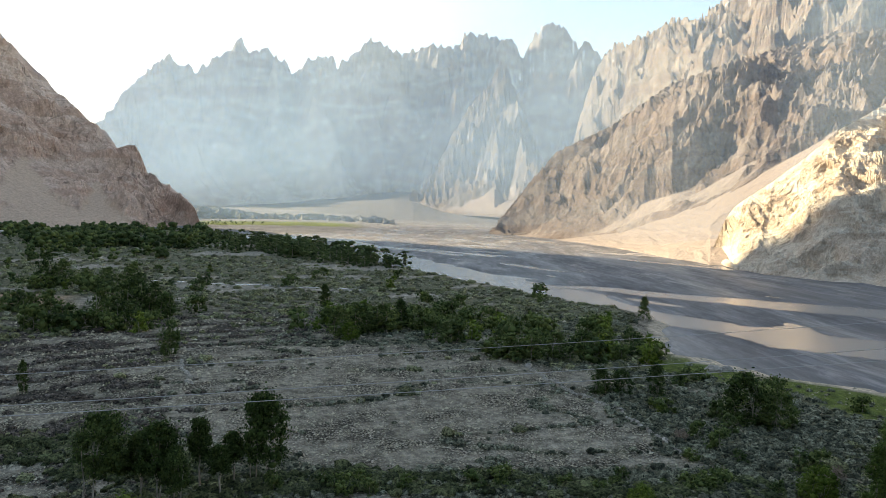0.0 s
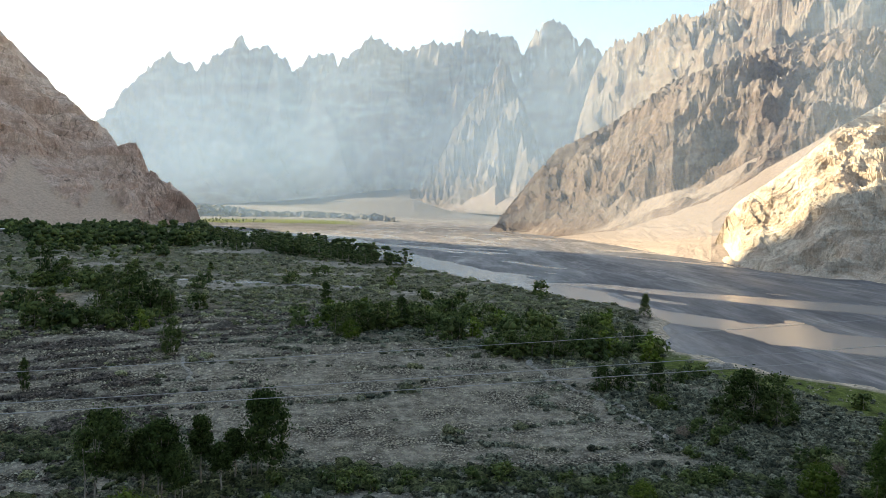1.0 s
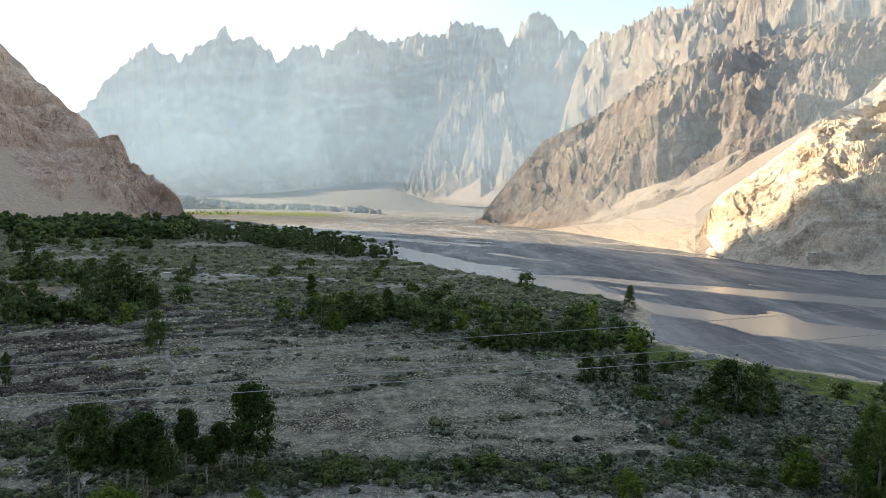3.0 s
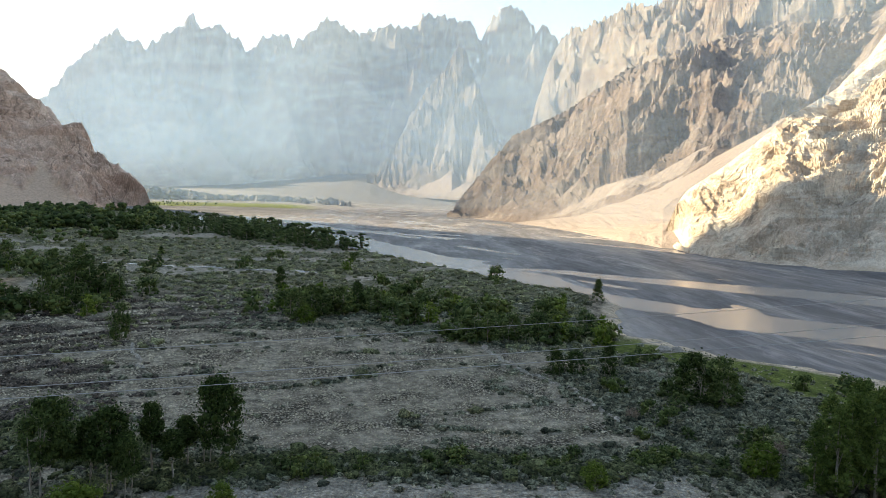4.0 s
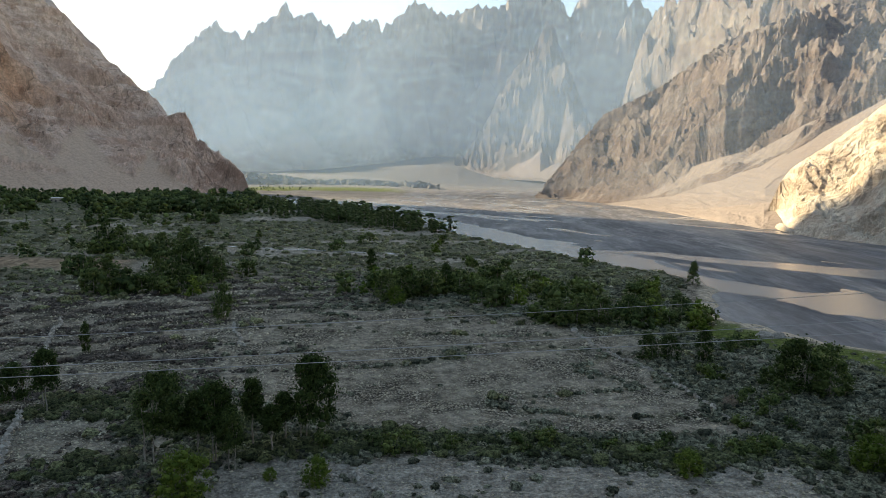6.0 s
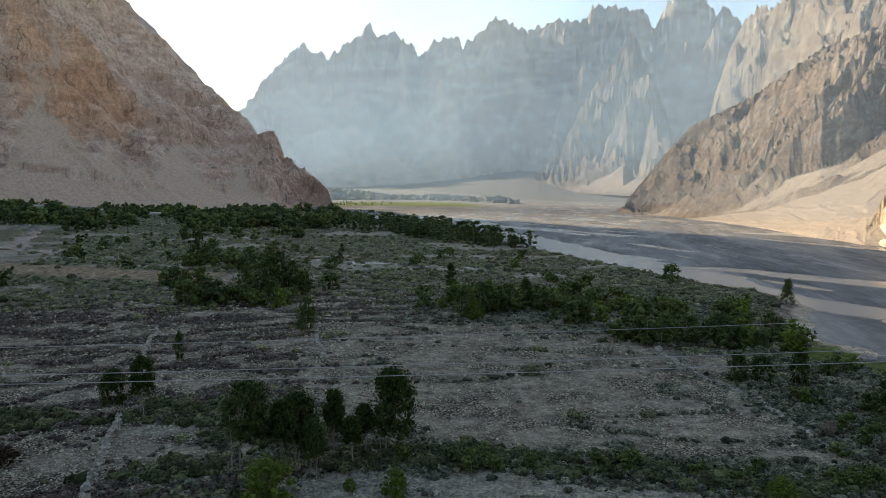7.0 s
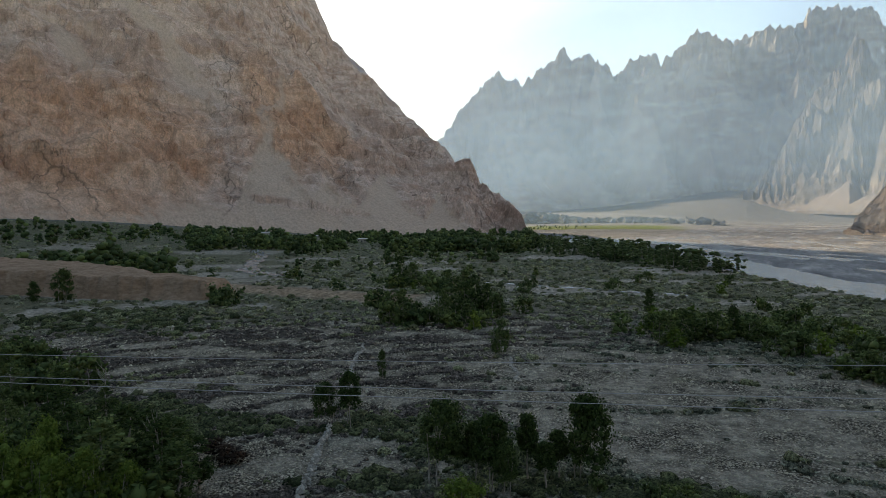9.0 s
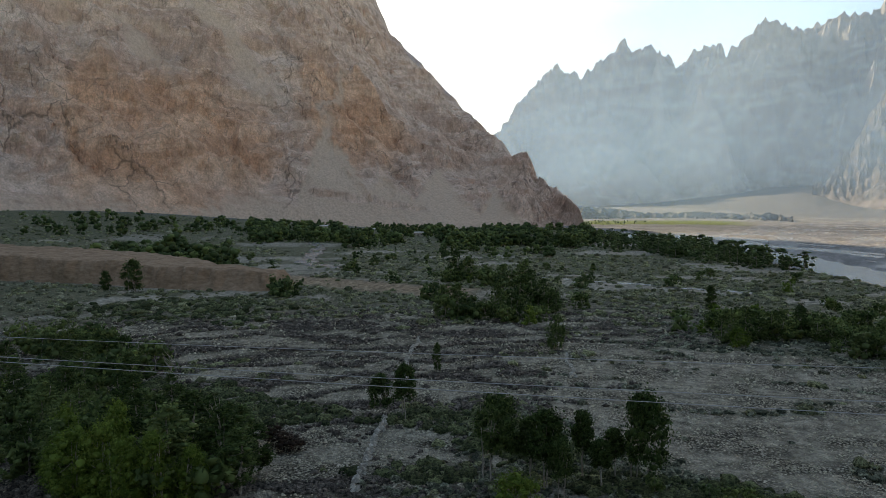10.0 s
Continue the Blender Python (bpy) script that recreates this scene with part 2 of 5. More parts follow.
    return tagged(new(name, me), label, "mountain", kind="structure")


def lin(*pairs):
    a = np.array(pairs, float)
    return lambda az: np.interp(az, a[:, 0], a[:, 1])


def snow_patches(A, Z, ribs, crag, V):
    return smooth(0.66, 0.76, fbm(A * 2.4, Z / 45, 3, 71) + 0.5 * (V - 0.7) - 0.2 * ribs) * smooth(0.6, 0.85, V) * smooth(0, 6, A)


def ridge_field(x, y, wave, stretch, bearing, octaves, seed, gain=0.47):
    """Sharp spurs that run along one bearing at large scale and branch off it at small scale."""
    total, amp, weight = 0.0, 1.0, 1.0
    x = x + 0.35 * wave * fbm(x / wave / 1.6, y / wave / 1.6, 3, seed + 50)
    y = y + 0.35 * wave * fbm(x / wave / 1.6 + 9, y / wave / 1.6, 3, seed + 55)
    for i in range(octaves):
        k, a = wave * 0.48 ** i, radians(bearing + (0, 14, -18, 22, -20, 40, 0)[i])
        u, w = (x * math.cos(a) - y * math.sin(a)) / k, (x * math.sin(a) + y * math.cos(a)) / (k * (1 + (stretch - 1) * 0.75 ** i))
        n = 1 - np.minimum(1, 1.7 * np.abs(perlin(u, w, seed + i)))
        total = total + amp * n * weight
        weight = np.clip(0.35 + n, 0, 1)
        amp *= gain
    return total


def sierra(name, label, az, rows, crest, base_r, crest_r, base_z, material, wave, amp, bearing, stretch, seed, shape=1.0, scree_slope=0.95, scree_top=0.3, cones=(), lobes=2.2, snow=None, behind=0.25, steep=1.0, gain=0.47, rough=1.0, teeth=0.0):
    """A mountain side as a height field: a rising face cut by branching spurs, with aprons of scree lying between them."""
    d = np.radians(az)
    rb, rc, zb = base_r(az), crest_r(az), base_z(az)
    v = np.concatenate([np.linspace(0, 1.06, rows, endpoint=False), np.linspace(1.06, 1 + behind, 12)])
    V, D = np.meshgrid(v, d, indexing="ij")
    A = np.degrees(D)
    R = rb + (rc - rb) * V
    X, Y = R * np.sin(D), R * np.cos(D)
    el = crest(az)
    high = np.maximum(EYE + rc * np.tan(np.radians(el)) - zb, 1.0)
    rise = np.where(V < 1, np.clip(V, 0, 1) ** shape, 1 - 1.2 * (V - 1))
    run = rb.mean() + (R - rb) * steep + (rb - rb.mean()) * 0.5
    U, W = run * np.sin(D), run * np.cos(D)
    cut = ridge_field(U, W, wave, stretch, bearing, 7, seed, gain) - 1.0
    small = rough * (0.15 * facets(U / wave / 0.12, W / wave / 0.12, seed + 5) + 0.05 * facets(U / wave / 0.045, W / wave / 0.045, seed + 6))
    H = high * rise + amp * (cut + small) * smooth(0.0, 0.3, V) * (1 - 0.35 * smooth(0.8, 1.0, V))
    H = np.maximum(H, 0.15 * high * rise)
    # bring the skyline to its line
    seen = (H + zb - EYE) / R
    top = np.argmax(seen, axis=0)
    cols = np.arange(len(az))
    ratio = np.clip((EYE + R[top, cols] * np.tan(np.radians(el)) - zb) / np.maximum(H[top, cols], 1.0), 0.3, 1.8)
    reach = max(1, int(0.4 / (az[1] - az[0])))
    kernel = np.hanning(2 * reach + 3)
    ratio = np.convolve(np.pad(ratio, reach + 1, mode="edge"), kernel / kernel.sum(), "valid")
    H = H * (1 + (ratio - 1) * smooth(0.0, 0.7, V))
    # spires standing along the ridge
    spire = 0.45 - np.abs(fbm(A / 0.8, V * 4, 4, seed + 61, 0.5)) * 1.5
    H = H + teeth * spire * smooth(0.72, 0.96, V) * smooth(1.3, 1.02, V)
    # scree
    rnd = np.random.RandomState(seed)
    apexes = [(c + rnd.uniform(-0.3, 0.3) * lobes, scree_top * rnd.uniform(0.5, 1.15)) for c in np.arange(az[0] + 0.5, az[-1], lobes)] + list(cones)
    loose = np.full(R.shape, -99.0)
    for c, up in apexes:
        k = int(np.argmin(np.abs(az - c)))
        far, tall = (rc[k] - rb[k]) * up, min(high[k] * up * scree_slope, H[int(np.argmin(np.abs(v - up))), k] + 0.01 * high[k])
        away = np.hypot(X - (rb[k] + far) * math.sin(d[k]), Y - (rb[k] + far) * math.cos(d[k]))
        loose = np.maximum(loose, tall + zb[k] - zb - 0.95 * tall / far * away)
    loose = np.minimum(loose, high * V * scree_slope * 0.95 - 1.0) + 0.012 * high * fbm(X / wave / 0.5, Y / wave / 0.5, 3, seed + 41) * smooth(0, 0.1, V)
    scree = smooth(-0.012, 0.012, (loose - H) / high.mean())
    H = np.maximum(H, loose)
    Z = zb + H - 6 * (V == 0)
    Z[-1] = zb - 10
    me = mesh_of(name, np.stack([X, Y, Z], 2).reshape(-1, 3), grid_faces(*X.shape), material, False)
    mask(me, "scree", scree)
    if snow is not None:
        mask(me, "snow", snow(A, Z, cut, small, np.clip(V, 0, 1)))
    return tagged(new(name, me), label, "mountain", kind="structure")


massif_crest = crest_of([(-40, 2.0), (-31, 4.6), (-27.1, 5.9), (-26.2, 6.3), (-24.7, 8.6), (-23, 10.3), (-21.4, 11.7), (-20.8, 11.0), (-20.2, 11.2), (-19.5, 10.6), (-18, 11.8), (-17.1, 12.2), (-16.23, 13.3),
                         (-15.6, 12.2), (-14.6, 12.7), (-13.4, 12.1), (-12.1, 11.0), (-11.1, 12.1), (-9.7, 12.5), (-8.1, 12.1), (-6.9, 13.1), (-6.0, 14.0), (-5.0, 13.3), (-4.0, 13.0), (-2.8, 12.1), (-1.6, 13.4)])
massif_crest_east = crest_of([(-4, 12.6), (-1.6, 13.3), (0.1, 12.7), (1.63, 14.4), (3.4, 14.2), (5.3, 14.0), (6.3, 12.5), (7.1, 14.4), (8.2, 15.1), (9.0, 15.0), (9.8, 14.4), (10.6, 13.3), (11.3, 13.7), (12.4, 12.5), (14, 12.3), (18, 11)])
sierra("massif_west", "row of jagged grey granite spires in blue haze", np.linspace(-34, 1.5, 520), 160, massif_crest, lin((-42, 3250), (0, 3100)), lin((-42, 3900), (0, 3950)),
       lin((-42, 20), (-19, 35), (0, 75)), ROCK_FAR, 620.0, 470.0, -20.0, 2.4, 3, 1.2, 1.0, 0.12, steep=1.7, gain=0.42, lobes=3.0, snow=snow_patches, behind=0.15, teeth=26.0)
sierra("massif_east", "steep grey granite towers with thin snow gullies", np.linspace(-3.5, 16, 300), 160, massif_crest_east, lin((-4, 3250), (18, 3300)), lin((-4, 4150), (18, 4200)),
       lin((-4, 70), (18, 40)), ROCK_FAR, 560.0, 430.0, -12.0, 2.2, 8, 1.2, 1.0, 0.1, steep=1.7, gain=0.42, lobes=3.0, snow=snow_patches, behind=0.15, teeth=26.0)
sierra("buttress", "sharp pale granite buttress ending in scree", np.linspace(-2.8, 8.4, 220), 180, crest_of([(-2.8, -0.3), (-2.2, 1.0), (-1.0, 3.2), (0.3, 5.9), (1.5, 8.0), (2.4, 9.3), (3.4, 10.2), (4.4, 12.2), (4.9, 12.0), (5.6, 10.2), (6.6, 8.0), (8.4, 3.5)]),
       lin((-3, 2600), (8, 1950)), lin((-3, 2800), (2, 2950), (4.6, 2900), (8, 2560)), lin((-3, 40), (8, 20)), ROCK_EDGE, 210.0, 190.0, 22.0, 2.2, 12, 1.0, 0.9, 0.2, steep=1.4, rough=1.8, lobes=1.8, cones=[(-1.2, 0.3), (1.2, 0.22), (4.0, 0.2), (6.6, 0.22)])
sierra("high_peaks", "high sunlit granite peaks with snow patches", np.concatenate([np.linspace(9.5, 34, 440, endpoint=False), np.linspace(34, 50, 20)]), 200, crest_of([(9.5, 1.5), (10.3, 5.5), (11, 8.5), (11.8, 11.0), (12.4, 12.0), (13.0, 13.0), (13.7, 13.7), (14.3, 13.0), (15, 13.8), (16.4, 14.2), (17.7, 15.0), (19.4, 14.7), (21.3, 16.0), (24, 18.0), (30, 19.5), (38, 20), (50, 20)]),
       lin((9, 2350), (20, 1600), (30, 1350), (50, 1200)), lin((9, 3250), (14, 2900), (20, 2600), (30, 2300), (50, 2000)), lin((9, 10), (20, 100), (50, 150)), ROCK_HIGH, 300.0, 230.0, -8.0, 1.4, 17, 1.05, steep=1.5, gain=0.46, rough=0.7, scree_slope=0.8, scree_top=0.05, snow=snow_patches, teeth=22.0)
sierra("brown_mountain", "dark brown craggy mountain above pale scree cones", np.concatenate([np.linspace(3.8, 34, 560, endpoint=False), np.linspace(34, 55, 30)]), 230, crest_of([(3.8, -1.4), (5.3, 0.6), (7.2, 3.0), (9.1, 5.2), (11, 6.1), (13.3, 7.2), (15.4, 8.7), (17.9, 10.4), (19.1, 10.7), (22.3, 11.8), (26, 12.5), (29.2, 13.0), (32, 13.0), (36, 14), (45, 16), (55, 16)]),
       lin((3.8, 1040), (8, 890), (12.5, 770), (18, 650), (24, 585), (30, 545), (55, 520)), lin((3.8, 1060), (6, 1150), (9, 1170), (14, 1120), (20, 1060), (30, 960), (55, 900)), lin((3.8, -4), (13, -4), (20, 20), (30, 60), (40, 90), (55, 90)), ROCK_MID, 125.0, 46.0, 50.0, 2.6, 23, 0.95, 1.0, 0.27, steep=1.5, rough=1.7, lobes=2.4)
mountain("sand_slope", "smooth tan sand and gravel slope", np.linspace(8.0, 45, 260), 90, crest_of([(8.0, -2.0), (10.5, -1.72), (12.5, -1.42), (14.4, -1.2), (17.5, 0.0), (20.6, 1.2), (23.7, 3.0), (28.1, 5.6), (32, 8.0), (36, 10.3), (45, 15)]),
         lin((8.0, 850), (10.5, 760), (13.5, 640), (18, 500), (21, 440), (30, 430), (45, 430)), lin((8.0, 862), (10.5, 800), (14, 735), (20, 660), (26, 610), (32, 580), (45, 560)), lin((10, -3), (45, -3)), 14.0, SAND, 1.0, 0.6, 0.0, 0.1, 31, foot=20, ground_scree=1.3)
mountain("pale_cliff", "pale cream rock cliff, half sunlit, above the river", np.concatenate([np.linspace(20.6, 38, 340, endpoint=False), np.linspace(38, 62, 40)]), 180, crest_of([(20.6, -3.4), (21.2, -2.2), (22.0, 0.0), (22.6, 0.9), (23.6, 1.7), (25.3, 2.9), (27.4, 4.6), (29.4, 6.5), (30.4, 7.0), (32.3, 8.2), (34.3, 10.4), (36.4, 13.6), (40, 17), (46, 20), (62, 22)]),
         lin((20.6, 490), (22, 440), (23.1, 402), (25.5, 372), (28.4, 350), (32.5, 333), (40, 320), (62, 310)), lin((20.6, 495), (22, 470), (24, 462), (27, 455), (28.6, 455), (30, 485), (32, 545), (35, 610), (40, 690), (62, 760)), lin((20, -4), (62, -4)), 5.0, ROCK_CLIFF, 0.9, 0.6, 0.06, 0.03, 37, foot=8, lean=-0.5, big=9.0, block=1.0, grain=1.0, crags=0.2, tall=2.5, amp=0.7, twist=3.0)
def hill_warm(A, V, ribs):
    """Orange rock in two broad outcrops low on the hill."""
    n = 0.5 * fbm(A / 4, V * 12, 5, 161, 0.65)
    low = 1 - ((A + 52) / 9) ** 2 - ((V - 0.09) / 0.11) ** 2
    tall = 1 - ((A + 38.5 - 14 * (V - 0.2)) / 4.5) ** 2 - ((V - 0.22) / 0.15) ** 2
    return smooth(-0.5, 0.9, np.maximum(low, tall) + n) * 0.8


def hill_ledge(A, V, q):
    """A cut bank running low across the scree."""
    line = np.interp(A, [-41, -36, -32], [0.047, 0.0565, 0.062]) + 0.003 * fbm(A * 1.3, A * 0, 3, 165)
    span = smooth(-42, -41, A) * smooth(-30, -34, A)
    rise = smooth(line - 0.007, line + 0.002, V)
    return 8 * span * rise * smooth(line + 0.05, line + 0.015, V), span * smooth(line - 0.010, line - 0.006, V) * smooth(line + 0.004, line, V) * 0.9


def hill_scree(A, V, q):
    """Grey chutes and loose slopes high on the hill."""
    n = fbm(A / 2.5, V * 16, 4, 166, 0.6)
    chute = smooth(1.0, 0.2, np.abs(A + 40.2 - 8.5 * (V - 0.17) + 0.8 * n) / (0.45 + 1.5 * np.maximum(V - 0.17, 0))) * smooth(0.15, 0.2, V) * smooth(0.42, 0.3, V)
    high = smooth(-0.1, 0.7, fbm((A + 42 * V) / 4, V * 6, 4, 163, 0.55) + 0.5 * smooth(0.17, 0.35, V) - 0.3 * q - 0.1)
    return np.maximum(0.7 * chute, 0.85 * high * smooth(0.14, 0.24, V) * smooth(-39, -44, A + 10 * V))


mountain("west_hill", "tall pink-tan rock hill with grey scree, in shade", np.concatenate([np.linspace(-120, -66, 60, endpoint=False), np.linspace(-66, -19.0, 470)]), 200, crest_of([(-120, 18), (-95, 26), (-75, 32), (-60, 34), (-50, 31), (-42, 25.3), (-41, 24.3), (-40.2, 23.4), (-39.3, 21.4), (-37.5, 18.9), (-36, 16.9), (-34.8, 14.3), (-33, 12.6), (-31.2, 10.9), (-28.9, 8.4), (-27.2, 6.9), (-25.8, 5.7), (-24.9, 4.5), (-23.8, 4.2), (-23.0, 2.6), (-21.4, 2.0), (-19.6, 0.4), (-19.0, -1.5)]),
         lin((-120, 800), (-63, 900), (-45, 960), (-30, 930), (-22, 960), (-19, 985)), lin((-120, 1630), (-60, 1940), (-42, 1940), (-32, 1816), (-25, 1380), (-19, 1000)), lin((-120, 40), (-63, 36), (-54, 22), (-46, 20), (-34, 8), (-19, -1)), 26.0, ROCK_LEFT, 0.95, 0.5, 0.18, 0.025, 41, foot=30, lean=0.5, big=60.0, crags=0.15, tall=2.0, amp=0.9, block=1.0, grain=1.2,
         cut=0.05, low_rows=1.5, warm=hill_warm, patch=hill_scree, ledge=hill_ledge, cone_left=0.5, cones=[(-40.0, 0.19, 5.6), (-35.4, 0.15, 4.6), (-31.0, 0.28, 5.4), (-26.4, 0.32, 3.4)])
mountain("gravel_fan", "broad smooth grey gravel fan below the massif", np.linspace(-20, 9, 160), 60, crest_of([(-20, 0.3), (-13, 0.75), (-8.5, 1.25), (-6, 1.65), (-4, 1.85), (-2.5, 1.75), (-1, 1.3), (0.5, 0.9), (3.5, 0.6), (9, 0.8)]),
         lin((-20, 2250), (-8, 2150), (9, 1950)), lin((-20, 3000), (9, 2850)), lin((-20, 8), (9, 2)), 12.0, FAN, 1.0, 0.3, 0.08, 0.1, 51, foot=20, ground_scree=1.4)
mountain("moraine", "low grey gravel mounds and terrace at the valley bend", np.linspace(-21, -4, 200), 50, crest_of([(-21, 0.5), (-18.5, 0.42), (-16, 0.1), (-14, -0.15), (-11, -0.05), (-8, -0.25), (-6, -0.2), (-4, -0.6)]),
         lin((-21, 1780), (-4, 1760)), lin((-21, 1880), (-4, 1860)), lin((-21, -2), (-4, -2)), 9.0, MORAINE, 1.0, 0.3, 0.12, 0.5, 53, foot=10, block=0.2, grain=0.3, crags=0.05)
mountain("south_hills", "brown hills closing the valley behind", np.linspace(58, 242, 160), 40, crest_of([(58, 16), (90, 18), (150, 14), (200, 16), (242, 14)]), lin((58, 420), (242, 600)), lin((58, 1100), (242, 1300)), lin((58, 0), (242, 30)), 60.0, ROCK_MID, 1.0, 0.5, 0.4, 0.3, 47)

# ---- valley floor ----
BANK = np.array([(-600, 330), (-200, 220), (0, 130), (60, 100), (108, 70), (121, 60), (137, 47), (150, 47), (165, 52), (179, 58), (194, 58), (228, 40), (305, 4), (374, -28), (504, -88), (640, -205), (900, -320), (1000, -345), (1200, -560), (2000, -1000), (5000, -2200)], float)
RIGHT = np.array([(-600, 520), (0, 330), (281, 200), (308, 190), (368, 185), (453, 200), (746, 220), (1024, 130), (1500, 400), (5000, 1500)], float)


def bank_x(y):
    return np.interp(y, BANK[:, 0], BANK[:, 1]) + 2.5 * perlin(y / 14, y * 0 + 3.3, 81) + 1.2 * perlin(y / 5, y * 0 + 1.3, 82)


def ground_z(x, y):
    r = np.hypot(x, y)
    az = np.degrees(np.arctan2(x, y))
    z = 0.35 * fbm(x / 40, y / 40, 3, 91) + 0.12 * fbm(x / 6, y / 6, 3, 92)
    # field terraces stepping across the plain
    t = r / 10 + 1.3 * fbm(x / 36, y / 36, 4, 122) + 0.25
    z = z + 0.25 * smooth(0.3, 0.7, np.abs((t - np.floor(t)) * 2 - 1)) * smooth(330, 180, y)
    z = z + np.maximum(0, r - 380) * (0.008 + 0.055 * smooth(-30, -63, az)) * (az < 0) * smooth(0, -12, az)
    # far gravel terraces and fans
    z = z + smooth(1500, 2900, r) * 30
    z = z + 1.8 * smooth(-7, 3, y - 193 + 0.147 * (x + 145)) * smooth(60, 15, y - 193 + 0.147 * (x + 145)) * smooth(-205, -190, x) * smooth(-88, -104, x)
    # road bank under the eye
    z = z + 24.3 * smooth(24, 1.5, r - 30 * smooth(5, -25, y))
    # river bank
    d = x - bank_x(y)
    z = z - 5.1 * smooth(-1.5, 8.0, d) - 1.0 * smooth(-10, -1, d)
    return z


def in_field(x, y):
    """1 inside the bare stony field."""
    top = 137 - 0.0085 * (x + 18) ** 2 - 0.28 * np.maximum(x + 5, 0)
    side = 29.5 - 0.26 * (y - 68)
    e = 3 * perlin(x / 6, y / 6, 121)
    return smooth(-2, 2, top - y + e) * smooth(-2, 2, y - 71 + e - 0.25 * np.maximum(-x - 10, 0)) * smooth(-2, 2, np.where(y < 105, side, 40) - x + e) * smooth(-2, 2, x + 46 + e - 0.3 * (120 - y))


def strips(x, y):
    """Old field strips: bands of shrubs between bands of stones."""
    t = np.hypot(x, y) / 10.0 + 1.3 * fbm(x / 36, y / 36, 4, 122)
    return np.abs((t - np.floor(t)) * 2 - 1)


def pad(x, y):
    """The bare stony ground round the near wall."""
    return smooth(1.25, 0.85, ((x + 49) / 13) ** 2 + ((y - 60.5 - 0.25 * (x + 49)) / 8.5) ** 2 + 0.5 * perlin(x / 5, y / 5, 174))


def shrub_cover(x, y):
    r = np.hypot(x, y)
    n = fbm(x / 11, y / 11, 3, 123)
    west = smooth(-28, -44, x - 0.1 * (y - 90)) * smooth(230, 160, r)
    cover = smooth(-0.35, 0.1, n + 0.15 + 0.4 * smooth(14, 24, x) + 0.45 * smooth(140, 190, r))
    cover = cover * (1 - west) + west * smooth(0.44, 0.53, strips(x, y) + 0.28 * n)
    near = np.maximum(smooth(64, 60, y - 0.03 * x) * smooth(-34, -22, x) * smooth(34, 26, x), smooth(56.5, 54.5, y) * smooth(18, 24, x) * smooth(62, 56, x))
    cover = cover * (1 - 0.96 * near)
    cover = cover * (1 - 0.93 * pad(x, y))
    furrow = smooth(0.055, 0.02, np.abs(perlin(x / 46, y / 13, 131))) * 0.6
    cover = np.maximum(cover * (1 - 0.997 * in_field(x, y)), furrow * in_field(x, y))
    return np.maximum(cover, hedge(x, y)) * smooth(-5.5, -8.5, x - bank_x(y) + 7 * smooth(145, 125, y)) * (1 - on_bluff(x, y)) * (1 - 0.9 * meadow(x, y)) * (1 - 0.8 * streak(x, y)) * (1 - 0.93 * tan_bank(x, y)) * (1 - 0.7 * stream_side(x, y))


def streak(x, y):
    """Bare pale lanes of gravel lying across the plain."""
    r, a = np.hypot(x, y), np.degrees(np.arctan2(x, y))
    return smooth(0.24, 0.34, perlin(a / 9 + 0.5 * perlin(a / 3, r / 30, 128), np.log(r + 1) * 11, 127)) * smooth(180, 230, r) * smooth(700, 450, r)


def tan_bank(x, y):
    """A bare low silt bank on the plain."""
    return smooth(8, 5, np.abs(y - 193 + 0.147 * (x + 145) + 2 * perlin(x / 9, y / 9, 181))) * smooth(-200, -190, x) * smooth(-92, -104, x + 8 * perlin(x / 11, y / 5, 182))


def stream_side(x, y):
    """The open gravel along the side stream."""
    r, a = np.hypot(x, y), np.degrees(np.arctan2(x, y))
    return smooth(-45, -43.5, a) * smooth(-38.5, -40, a) * smooth(300, 320, r) * smooth(560, 530, r)


def meadow(x, y):
    """Grass behind the sandy shore."""
    d = x - bank_x(y)
    return smooth(-0.3, 0.0, perlin(x / 12, y / 12, 97) + 0.32) * smooth(-28, -22, d + 4 * perlin(x / 7, y / 7, 98)) * smooth(-8.0, -9.5, d) * smooth(140, 122, y) * smooth(60, 70, y)


def on_bluff(x, y):
    return smooth(-176, -184, x) * smooth(160, 166, y - 0.117 * (x + 172)) * smooth(232, 222, y)


def hedge(x, y):
    """The bushy edge of the near field."""
    return smooth(3.2, 1.6, np.abs(y - 65.3 - 2.0 * perlin(x / 9, x * 0, 124) - 0.02 * x)) * smooth(-32, -24, x) * smooth(34, 30, x)


